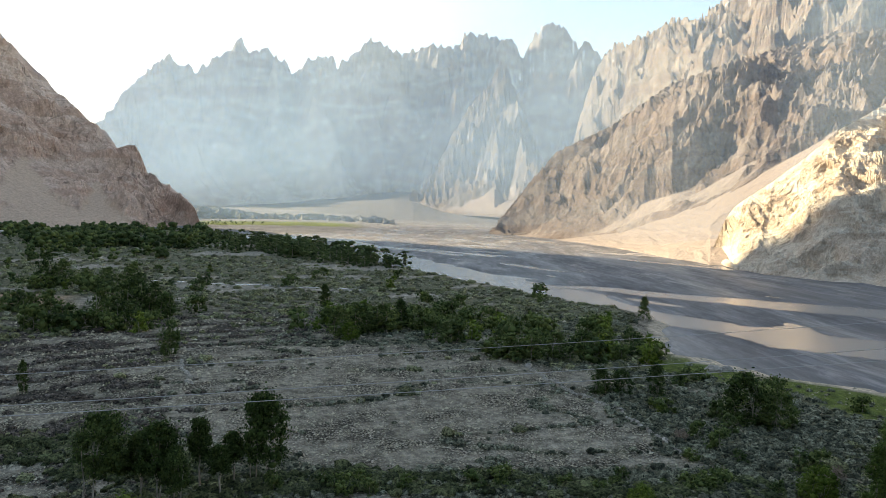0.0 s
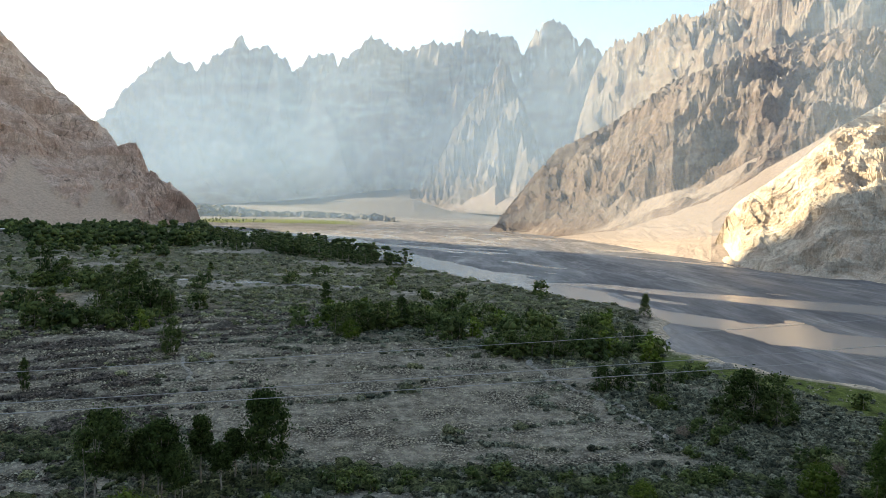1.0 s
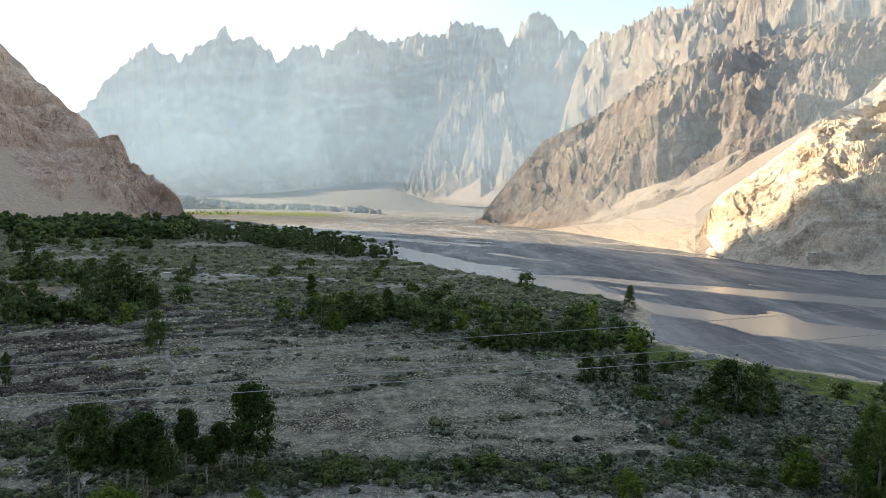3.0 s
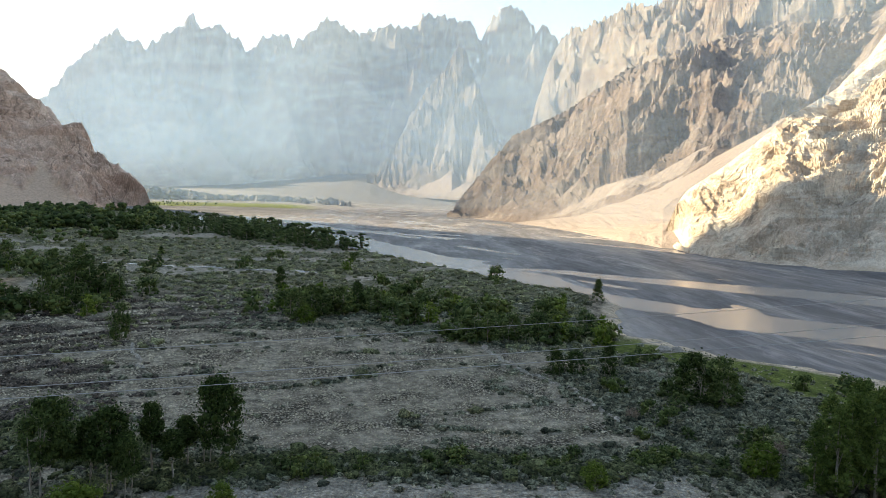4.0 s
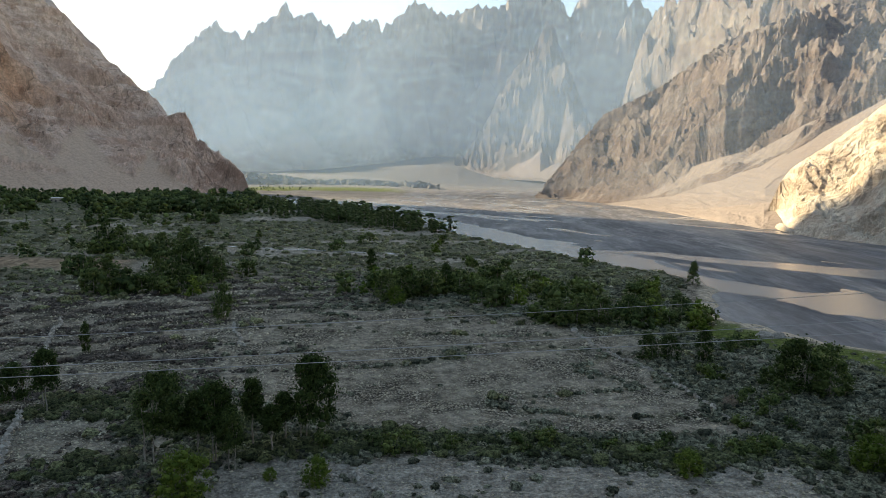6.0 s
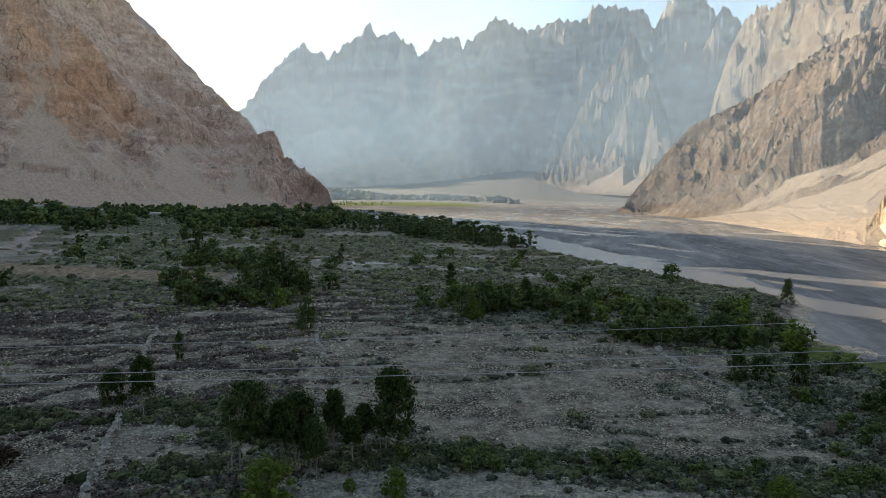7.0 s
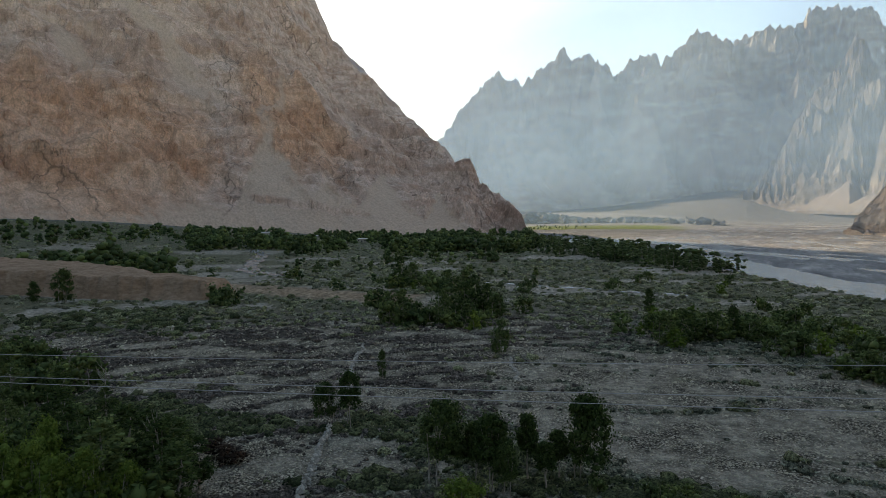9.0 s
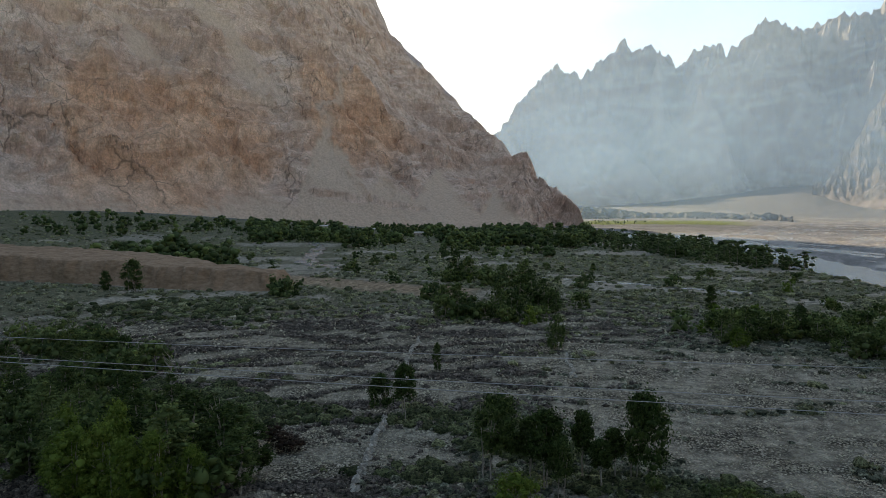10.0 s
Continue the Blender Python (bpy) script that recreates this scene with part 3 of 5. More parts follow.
def make_ground():
    az = np.concatenate([np.linspace(-180, -70, 40, endpoint=False), np.linspace(-70, 40, 390, endpoint=False), np.linspace(40, 180, 50)])
    r = np.concatenate([[0.0], np.concatenate([np.geomspace(1.5, 30, 20, endpoint=False), np.geomspace(30, 4700, 215)])])
    R, A = np.meshgrid(r, np.radians(az), indexing="ij")
    X, Y = R * np.sin(A), R * np.cos(A)
    Z = ground_z(X, Y)
    me = mesh_of("ground", np.stack([X, Y, Z], 2).reshape(-1, 3), grid_faces(*X.shape), GROUND)
    d = X - bank_x(Y)
    mask(me, "silt", tan_bank(X, Y))
    mask(me, "sand", smooth(-9.5, -7.5, d - 6 * smooth(135, 155, Y) + 1.2 * perlin(X / 4, Y / 4, 96)) * smooth(16, 9, d))
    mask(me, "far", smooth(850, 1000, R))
    mask(me, "dust", smooth(63.5, 61, Y - 0.03 * X + 0.8 * perlin(X / 4, Y / 4, 175)) * smooth(-30, -22, X) * smooth(34, 26, X) * smooth(20, 30, Y))
    mask(me, "lane", streak(X, Y) * (1 - smooth(-14, -8, d)))
    AZ = np.degrees(A)
    green_strip = smooth(-21, -18, AZ) * smooth(-6, -9, AZ) * smooth(1330, 1400, R + 60 * perlin(AZ, AZ * 0, 99)) * smooth(1720, 1600, R)
    mask(me, "meadow", np.maximum(meadow(X, Y), green_strip))
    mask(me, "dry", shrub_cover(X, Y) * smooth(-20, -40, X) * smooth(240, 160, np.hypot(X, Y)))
    mask(me, "plants", np.maximum(shrub_cover(X, Y) * 0.9, smooth(330, 420, np.hypot(X, Y)) * smooth(1000, 820, np.hypot(X, Y)) * 0.8) * (1 - streak(X, Y)))
    return tagged(new("ground", me), "grey gravel valley floor with dry soil and silt", "ground", kind="structure")


GROUND, nt, b = nodes_of("gravel_soil", 0.95, 0.15)
vor = nt.nodes.new("ShaderNodeTexVoronoi")
vor.inputs["Scale"].default_value = 3.4
tc = nt.nodes.new("ShaderNodeTexCoord")
nt.links.new(tc.outputs["Object"], vor.inputs["Vector"])
peb = ramp(nt, vor.outputs["Color"], (0.15, (0.25, 0.23, 0.193)), (0.6, (0.42, 0.387, 0.33)), (0.9, (0.57, 0.53, 0.46)))
# gaps between pebbles near black: dirt, with the shadow between stones painted in
peb = mixed(nt, step(nt, vor.outputs["Distance"], 0.25, 0.62), peb, (0.05, 0.045, 0.034))
soil = ramp(nt, noise_tex(nt, 0.9, 8, 0.75), (0.35, (0.20, 0.186, 0.156)), (0.65, (0.41, 0.38, 0.325)))
col = mixed(nt, step(nt, noise_tex(nt, 0.12, 5, 0.6), 0.42, 0.58), soil, peb)
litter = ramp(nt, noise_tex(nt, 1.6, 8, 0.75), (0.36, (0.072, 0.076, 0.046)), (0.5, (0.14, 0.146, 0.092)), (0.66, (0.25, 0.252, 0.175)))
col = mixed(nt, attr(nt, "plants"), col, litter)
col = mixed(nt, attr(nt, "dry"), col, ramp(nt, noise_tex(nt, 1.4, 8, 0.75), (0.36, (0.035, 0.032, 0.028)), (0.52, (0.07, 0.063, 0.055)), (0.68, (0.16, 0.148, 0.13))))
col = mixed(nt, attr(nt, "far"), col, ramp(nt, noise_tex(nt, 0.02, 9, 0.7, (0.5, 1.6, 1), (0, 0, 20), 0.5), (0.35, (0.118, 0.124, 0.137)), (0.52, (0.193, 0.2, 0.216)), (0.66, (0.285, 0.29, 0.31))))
col = mixed(nt, attr(nt, "dust"), col, ramp(nt, noise_tex(nt, 2.2, 8, 0.75), (0.34, (0.20, 0.192, 0.172)), (0.5, (0.30, 0.289, 0.262)), (0.68, (0.40, 0.387, 0.353))))
col = mixed(nt, attr(nt, "lane"), col, ramp(nt, noise_tex(nt, 0.7, 8, 0.75), (0.36, (0.20, 0.19, 0.165)), (0.5, (0.34, 0.322, 0.28)), (0.66, (0.50, 0.475, 0.42))))
col = mixed(nt, attr(nt, "silt"), col, ramp(nt, noise_tex(nt, 0.6, 8, 0.7), (0.34, (0.24, 0.18, 0.125)), (0.66, (0.42, 0.325, 0.24))))
col = mixed(nt, attr(nt, "meadow"), col, ramp(nt, noise_tex(nt, 1.2, 6, 0.7), (0.3, (0.085, 0.125, 0.03)), (0.7, (0.17, 0.215, 0.06))))
col = mixed(nt, attr(nt, "sand"), col, ramp(nt, noise_tex(nt, 1.5, 6, 0.6), (0.3, (0.50, 0.435, 0.36)), (0.7, (0.66, 0.585, 0.49))))
col = mixed(nt, 1.0, col, ramp(nt, noise_tex(nt, 0.55, 7, 0.75), (0.36, grey(0.5)), (0.5, grey(0.95)), (0.63, grey(1.4))), "MULTIPLY")
nt.links.new(mixed(nt, 1.0, col, (1.03, 1.0, 0.94), "MULTIPLY"), b.inputs["Base Color"])
lumps = nt.nodes.new("ShaderNodeMath")
lumps.operation = "MULTIPLY_ADD"
lumps.inputs[1].default_value = -1.4
nt.links.new(noise_tex(nt, 0.55, 7, 0.7, (0.5, 1.3, 1), (0, 0, -20)), lumps.inputs[0])
nt.links.new(vor.outputs["Distance"], lumps.inputs[2])
bump(nt, b, lumps.outputs[0], 1.0, 0.3)
nt.nodes["Bump"].invert = True
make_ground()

SILT, nt, b = nodes_of("tan_silt", 0.95, 0.1)
nt.links.new(ramp(nt, noise_tex(nt, 0.35, 9, 0.7, (1, 1, 2.5)), (0.32, (0.20, 0.132, 0.086)), (0.5, (0.31, 0.21, 0.142)), (0.68, (0.41, 0.288, 0.202))), b.inputs["Base Color"])
bump(nt, b, noise_tex(nt, 0.8, 8, 0.7, (1, 1, 0.5)), 0.8, 0.6)


def make_bluff():
    """A flat-topped silt terrace with a steep, gullied front and a rounded end."""
    u, v = np.linspace(-6, 260, 240), np.linspace(0, 1, 60)
    V, U = np.meshgrid(v, u, indexing="ij")
    high = (7.4 + 0.035 * np.clip(U, 0, 150)) * smooth(-6, 0.5, U + 1.2 * perlin(U / 6, V * 3, 94)) + 0.7 * fbm(U / 16, V * 2, 3, 95)
    up = smooth(0.0, 0.34, V) * 0.92 + 0.08 * smooth(0.3, 1.0, V)
    W = np.where(V < 0.4, V * 13.0, 5.2 + (V - 0.4) * 60 * (0.25 + 0.75 * smooth(0, 90, U)))
    gully = ridged(U / 6, V * 0.8, 4, 96) - 0.9
    W = W + (3.0 * gully + 5 * perlin(U / 40, U * 0, 97)) * smooth(0.0, 0.2, V) * smooth(0.6, 0.4, V) + 4 * perlin(U / 35, U * 0 + 3, 98) + 7 * smooth(5, -6, U)
    X = -172 - U * 0.993 + W * -0.117
    Y = 166 - U * 0.117 + W * 0.993
    Z = ground_z(X, Y) - 0.4 + high * up - 8 * smooth(0.92, 1.0, V)
    me = mesh_of("silt_bluff", np.stack([X, Y, Z], 2).reshape(-1, 3), grid_faces(*X.shape)[:, ::-1], SILT)
    tagged(new("silt_bluff", me), "flat-topped tan silt bluff with a steep eroded front", "bluff", kind="structure")


make_bluff()
WATER_Z = -1.75


# reaches of the river: how far up the valley, where across it, half width
RIVER = [np.array([(196, 56, 7), (207, 54, 8), (225, 47, 11), (245, 40, 16), (290, 23, 19), (380, -7, 13), (440, -24, 10), (520, -50, 14)], float),
         np.array([(60, 180, 28), (110, 136, 21), (140, 104, 18), (160, 86, 14), (180, 68, 11), (197, 60, 6), (204, 58, 5)], float),
         np.array([(100, 255, 20), (150, 200, 16), (190, 150, 17), (220, 116, 16), (245, 87, 12), (264, 66, 9), (280, 45, 12)], float)]


def make_riverbed():
    y = np.concatenate([np.linspace(-500, 60, 40, endpoint=False), np.linspace(60, 420, 300, endpoint=False), np.geomspace(420, 4500, 140)])
    s = np.linspace(-0.06, 1.1, 160)
    S, Y = np.meshgrid(s, y)
    left, right = np.interp(Y, BANK[:, 0], BANK[:, 1]), np.interp(Y, RIGHT[:, 0], RIGHT[:, 1])
    X = left - 8 + (right + 30 - left) * S
    q = X - left
    flow = Y / 120
    n = fbm(q / 26, flow, 4, 101) + 0.5 * perlin(q / 7, flow * 3, 102)
    wob = 3.0 * perlin(Y / 26, q / 40, 103) + 1.2 * perlin(Y / 8, q / 15, 104)
    z = -1.60 + 0.2 * n
    ragged = 0.28 * fbm(q / 16, Y / 34, 4, 106)
    # the main channel under the near bank, the tan pool that it runs into, and a shallow channel farther out
    for reach in RIVER:
        mid, half = np.interp(Y, reach[:, 0], reach[:, 1]), np.interp(Y, reach[:, 0], reach[:, 2])
        inside = np.abs(X - mid - wob) / half + ragged
        z = z - 0.62 * smooth(1.12, 0.92, inside) * (Y > reach[0, 0]) * (Y < reach[-1, 0])
    # many small braids up the valley
    far = smooth(390, 520, Y)
    z = z * (1 - far) + far * (-1.62 + 0.36 * n - 0.42 * smooth(480, 620, Y) * smooth(1150, 980, Y) * smooth(190, 60, q))
    z = z + 0.25 * smooth(26, 12, q) * smooth(3, 9, q) * smooth(170, 150, Y)
    # a raised gravel bar at the foot of the pale cliff
    z = z + 1.3 * smooth(30, 8, right - X + 6 * perlin(X / 15, Y / 15, 104)) * smooth(700, 300, Y)
    me = mesh_of("riverbed", np.stack([X, Y, z], 2).reshape(-1, 3), grid_faces(*X.shape), MUD)
    tagged(new("riverbed", me), "wet grey silt flats of a braided river", "riverbed", kind="structure")
    P = [(-2300, 4500, WATER_Z), (1600, 4500, WATER_Z), (600, -500, WATER_Z), (-100, -500, WATER_Z)]
    wm = mesh_of("water", P, [[3, 2, 1, 0]], WATER)
    tagged(new("water", wm), "still shallow silty river water reflecting the sky", "water", kind="structure")


MUD, nt, b = nodes_of("wet_silt", 0.6, 0.35)
bands = noise_tex(nt, 0.045, 9, 0.68, (1.0, 0.22, 1), (0, 0, 20), 0.6)
fine_bands = noise_tex(nt, 0.3, 6, 0.7, (1.0, 0.16, 1), (0, 0, 20), 0.4)
wet = mixed(nt, 1.0, ramp(nt, bands, (0.44, (0.10, 0.099, 0.106)), (0.47, (0.132, 0.13, 0.138)), (0.55, (0.142, 0.138, 0.144)), (0.57, (0.20, 0.19, 0.188)), (0.66, (0.25, 0.235, 0.225))), ramp(nt, fine_bands, (0.40, grey(0.72)), (0.5, grey(1.0)), (0.60, grey(1.4))), "MULTIPLY")
nt.links.new(wet, b.inputs["Base Color"])
nt.links.new(ramp(nt, noise_tex(nt, 0.03, 6, 0.6, (1.0, 0.2, 1), (0, 0, 20), 0.5), (0.4, grey(0.42)), (0.6, grey(0.8))), b.inputs["Roughness"])
bump(nt, b, noise_tex(nt, 0.8, 6, 0.6), 0.35, 0.12)
WATER, nt, b = nodes_of("silty_water", 0.2, 0.5)
b.inputs["Base Color"].default_value = (0.29, 0.285, 0.285, 1)
bump(nt, b, noise_tex(nt, 1.2, 4, 0.6, (1, 0.4, 1), (0, 0, 15)), 0.4, 0.05)
make_riverbed()


# ---- haze of the upper valley, painted on blue see-through sheets ----
HAZE = bpy.data.materials.new("painted_haze")
HAZE.use_nodes = True
nt = HAZE.node_tree
nt.nodes.clear()
out = nt.nodes.new("ShaderNodeOutputMaterial")
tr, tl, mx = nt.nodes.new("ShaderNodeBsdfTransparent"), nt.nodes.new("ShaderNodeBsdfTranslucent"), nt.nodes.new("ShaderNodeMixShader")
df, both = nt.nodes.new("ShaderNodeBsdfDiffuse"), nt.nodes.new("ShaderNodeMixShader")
# the blue colour stands in for light scattered by far air
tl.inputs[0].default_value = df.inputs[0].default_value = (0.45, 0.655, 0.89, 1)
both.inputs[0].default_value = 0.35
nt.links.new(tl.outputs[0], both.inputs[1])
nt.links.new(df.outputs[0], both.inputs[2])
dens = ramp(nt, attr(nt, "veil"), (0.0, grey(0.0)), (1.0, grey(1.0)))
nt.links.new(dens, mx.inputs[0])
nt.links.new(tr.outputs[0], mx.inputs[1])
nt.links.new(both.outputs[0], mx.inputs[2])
nt.links.new(mx.outputs[0], out.inputs[0])


# a standing sheet of painted haze, denser to the left
def haze_sheet(y, x0, x1, top, left, right):
    X, Z = np.meshgrid(np.linspace(x0, x1, 80), np.linspace(-10, top, 40))
    Y = y - 0.24 * (X + 200) + 15 * perlin(X / 300, Z / 300, 111)
    me = mesh_of("haze", np.stack([X, Y, Z], 2).reshape(-1, 3), grid_faces(*X.shape), HAZE)
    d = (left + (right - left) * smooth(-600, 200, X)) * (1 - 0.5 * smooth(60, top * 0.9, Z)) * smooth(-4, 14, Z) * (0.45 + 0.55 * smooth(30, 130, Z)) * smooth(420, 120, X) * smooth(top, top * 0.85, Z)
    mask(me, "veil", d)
    tagged(new("haze", me), "pale blue sheet painted as haze across the upper valley", "haze", kind="structure")


def slope_haze(bearings, ranges, top, much, label):
    """A see-through blue sheet painted as haze in front of the eastern slopes."""
    A, Z = np.meshgrid(np.linspace(bearings[0], bearings[-1], 70), np.linspace(-6, top, 40))
    R = sum(np.interp(A + k, bearings, ranges) for k in np.linspace(-5, 5, 21)) / 21
    D = np.radians(A)
    me = mesh_of("haze", np.stack([R * np.sin(D), R * np.cos(D), Z], 2).reshape(-1, 3), grid_faces(*A.shape), HAZE)
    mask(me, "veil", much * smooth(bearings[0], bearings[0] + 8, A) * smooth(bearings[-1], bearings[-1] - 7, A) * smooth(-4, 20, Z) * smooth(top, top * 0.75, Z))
    tagged(new("haze", me), label, "haze", kind="structure")


slope_haze([-4, 4, 8, 13, 18, 24, 30, 42], [1080, 940, 800, 680, 530, 470, 492, 600], 330, 0.17, "thin pale sheet painted as haze before the brown mountain")
slope_haze([4, 12, 20, 28, 38], [1750, 1550, 1420, 1320, 1250], 700, 0.17, "pale blue sheet painted as haze below the high peaks")
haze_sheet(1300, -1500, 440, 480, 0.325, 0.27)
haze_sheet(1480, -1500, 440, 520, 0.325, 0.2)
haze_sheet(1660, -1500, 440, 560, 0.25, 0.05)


# ---- plants, stones and small things ----
def leaf_material(name, dark, light, through_light=0.3):
    mat = bpy.data.materials.new(name)
    mat.use_nodes = True
    nt = mat.node_tree
    b = nt.nodes["Principled BSDF"]
    b.inputs["Roughness"].default_value = 0.6
    b.inputs["Specular IOR Level"].default_value = 0.1
    geo, info = nt.nodes.new("ShaderNodeNewGeometry"), nt.nodes.new("ShaderNodeObjectInfo")
    col = ramp(nt, geo.outputs["Random Per Island"], (0.0, dark), (1.0, light))
    col = mixed(nt, 1.0, col, ramp(nt, info.outputs["Random"], (0.0, (0.75, 0.8, 0.7)), (1.0, (1.2, 1.15, 1.1))), "MULTIPLY")
    col = mixed(nt, 1.0, col, (0.92, 1.0, 0.92), "MULTIPLY")
    nt.links.new(col, b.inputs["Base Color"])
    t, m = nt.nodes.new("ShaderNodeBsdfTranslucent"), nt.nodes.new("ShaderNodeMixShader")
    nt.links.new(col, t.inputs[0])
    m.inputs[0].default_value = through_light
    nt.links.new(b.outputs[0], m.inputs[1])
    nt.links.new(t.outputs[0], m.inputs[2])
    nt.links.new(m.outputs[0], nt.nodes["Material Output"].inputs[0])
    return mat


LEAF_DARK = leaf_material("poplar_leaves", (0.028, 0.044, 0.016), (0.11, 0.15, 0.055))
LEAF_FAR = leaf_material("valley_leaves", (0.04, 0.062, 0.028), (0.15, 0.19, 0.085))
LEAF_WILLOW = leaf_material("bright_willow_leaves", (0.05, 0.08, 0.024), (0.18, 0.24, 0.075))
LEAF_MID = leaf_material("willow_leaves", (0.055, 0.08, 0.032), (0.185, 0.228, 0.092))
LEAF_LIGHT = leaf_material("young_leaves", (0.08, 0.12, 0.022), (0.22, 0.28, 0.07))
LEAF_GREEN = leaf_material("shrub_leaves", (0.04, 0.056, 0.018), (0.19, 0.228, 0.085), 0.15)
LEAF_RUST = leaf_material("red_brown_leaves", (0.028, 0.018, 0.016), (0.085, 0.05, 0.042), 0.15)
BLOSSOM = leaf_material("pink_blossom", (0.25, 0.16, 0.16), (0.50, 0.38, 0.36), 0.2)
BARK, nt, b = nodes_of("pale_bark", 0.9, 0.2)
nt.links.new(ramp(nt, noise_tex(nt, 6, 6, 0.6, (1, 1, 0.3)), (0.35, (0.17, 0.15, 0.125)), (0.65, (0.46, 0.42, 0.365))), b.inputs["Base Color"])
STONE, nt, b = nodes_of("river_stone", 0.9, 0.2)
geo = nt.nodes.new("ShaderNodeNewGeometry")
col = ramp(nt, geo.outputs["Random Per Island"], (0.0, (0.21, 0.196, 0.168)), (0.5, (0.39, 0.363, 0.312)), (1.0, (0.58, 0.545, 0.475)))
nt.links.new(mixed(nt, 1.0, col, ramp(nt, noise_tex(nt, 5, 5, 0.6), (0.3, (0.82, 0.8, 0.70)), (0.7, (1.18, 1.15, 1.0))), "MULTIPLY"), b.inputs["Base Color"])


def part(name, data, parent, label=""):
    ob = new(name, data)
    ob.parent = parent
    return tagged(ob, label) if label else ob


def thing(name, label, category, m, group=""):
    ob = new(name)
    ob.empty_display_size = 0.3
    ob.matrix_world = m
    return tagged(ob, label, category, group)


def leaves(centres, size, rnd, upright=0.0, narrow=0.6, flat=1.0):
    """Small diamond leaves or leaf sprays at the given places."""
    n = len(centres)
    a = rnd.normal(size=(n, 3))
    a[:, 2] += upright * np.sign(a[:, 2])
    a /= np.linalg.norm(a, axis=1, keepdims=True)
    c = np.cross(a, rnd.normal(size=(n, 3)))
    c /= np.linalg.norm(c, axis=1, keepdims=True) + 1e-9
    a[:, 2] *= flat
    c[:, 2] *= flat
    s = (size * rnd.uniform(0.6, 1.3, n))[:, None]
    v = np.stack([centres - a * s, centres + c * s * narrow, centres + a * s, centres - c * s * narrow], 1)
    return v.reshape(-1, 3), np.arange(4 * n).reshape(n, 4)


def tube(points, radii, sides=6):
    points, v, f = np.asarray(points, float), [], []
    for i, p in enumerate(points):
        way = points[min(i + 1, len(points) - 1)] - points[max(i - 1, 0)]
        way /= np.linalg.norm(way) + 1e-9
        side = np.cross(way, (0.3, 0.9, 0.1))
        side /= np.linalg.norm(side)
        up = np.cross(side, way)
        for k in range(sides):
            w = 2 * math.pi * k / sides
            v.append(p + radii[i] * (math.cos(w) * side + math.sin(w) * up))
    for i in range(len(points) - 1):
        for k in range(sides):
            f.append((i * sides + k, i * sides + (k + 1) % sides, (i + 1) * sides + (k + 1) % sides, (i + 1) * sides + k))
    return np.array(v), np.array(f)


def joined(pieces):
    vs, fs, base = [], [], 0
    for v, f in pieces:
        vs.append(v)
        fs.append(f + base)
        base += len(v)
    return np.concatenate(vs), np.concatenate(fs)


def crown_points(rnd, n, h0, h1, half, clumps, shape, puff=1.0):
    """Leaf places in uneven clumps inside a crown between two heights."""
    t = rnd.uniform(0.02, 1.0, clumps)
    if shape == "poplar":
        wide = np.sin(np.clip(t * 0.9 + 0.12, 0, 1) * math.pi) ** 0.6
    elif shape == "cone":
        wide = (1 - t) ** 0.7 + 0.12
    else:
        wide = np.sin(np.clip(t * 0.75 + 0.22, 0, 1) * math.pi) ** 0.5
    w = rnd.uniform(0, 2 * math.pi, clumps)
    rad = half * wide * np.sqrt(rnd.uniform(0.05, 1.0, clumps)) * 0.95
    c = np.stack([rad * np.cos(w), rad * np.sin(w), h0 + (h1 - h0) * t], 1)
    size = (half * rnd.uniform(0.12, 0.30, clumps) + 0.08) * puff
    k = rnd.randint(0, clumps, n)
    d = rnd.normal(size=(n, 3))
    d /= np.linalg.norm(d, axis=1, keepdims=True)
    loose = rnd.uniform(size=n) < 0.25
    p = c[k] + d * (size[k] * np.where(loose, 1 + 0.9 / puff ** 1.5, 1.0) * rnd.uniform(0.5, 1.05, n))[:, None] * (1, 1, 0.85)
    return p, c, size * (0.6 if n > 1000 else 0.7)


ICO_V, ICO_F = [], []
ico = bmesh.new()
bmesh.ops.create_icosphere(ico, subdivisions=1, radius=1.0)
ICO_V = np.array([v.co[:] for v in ico.verts])
ICO_F = np.array([[v.index for v in f.verts] for f in ico.faces])
ico.free()


def foliage(p, leaf, c, size, rnd):
    """Leaf sprays over dense inner clumps, as triangles."""
    v, f = leaves(p, leaf, rnd)
    n = len(c)
    blob = ICO_V[None] * rnd.uniform(0.4, 1.1, (n, 12, 1)) * size[:, None, None] * (1, 1, 0.8) + c[:, None, :]
    faces = ICO_F[None] + (np.arange(n) * 12)[:, None, None]
    return joined([(v, np.concatenate([f[:, [0, 1, 2]], f[:, [0, 2, 3]]])), (blob.reshape(-1, 3), faces.reshape(-1, 3))])


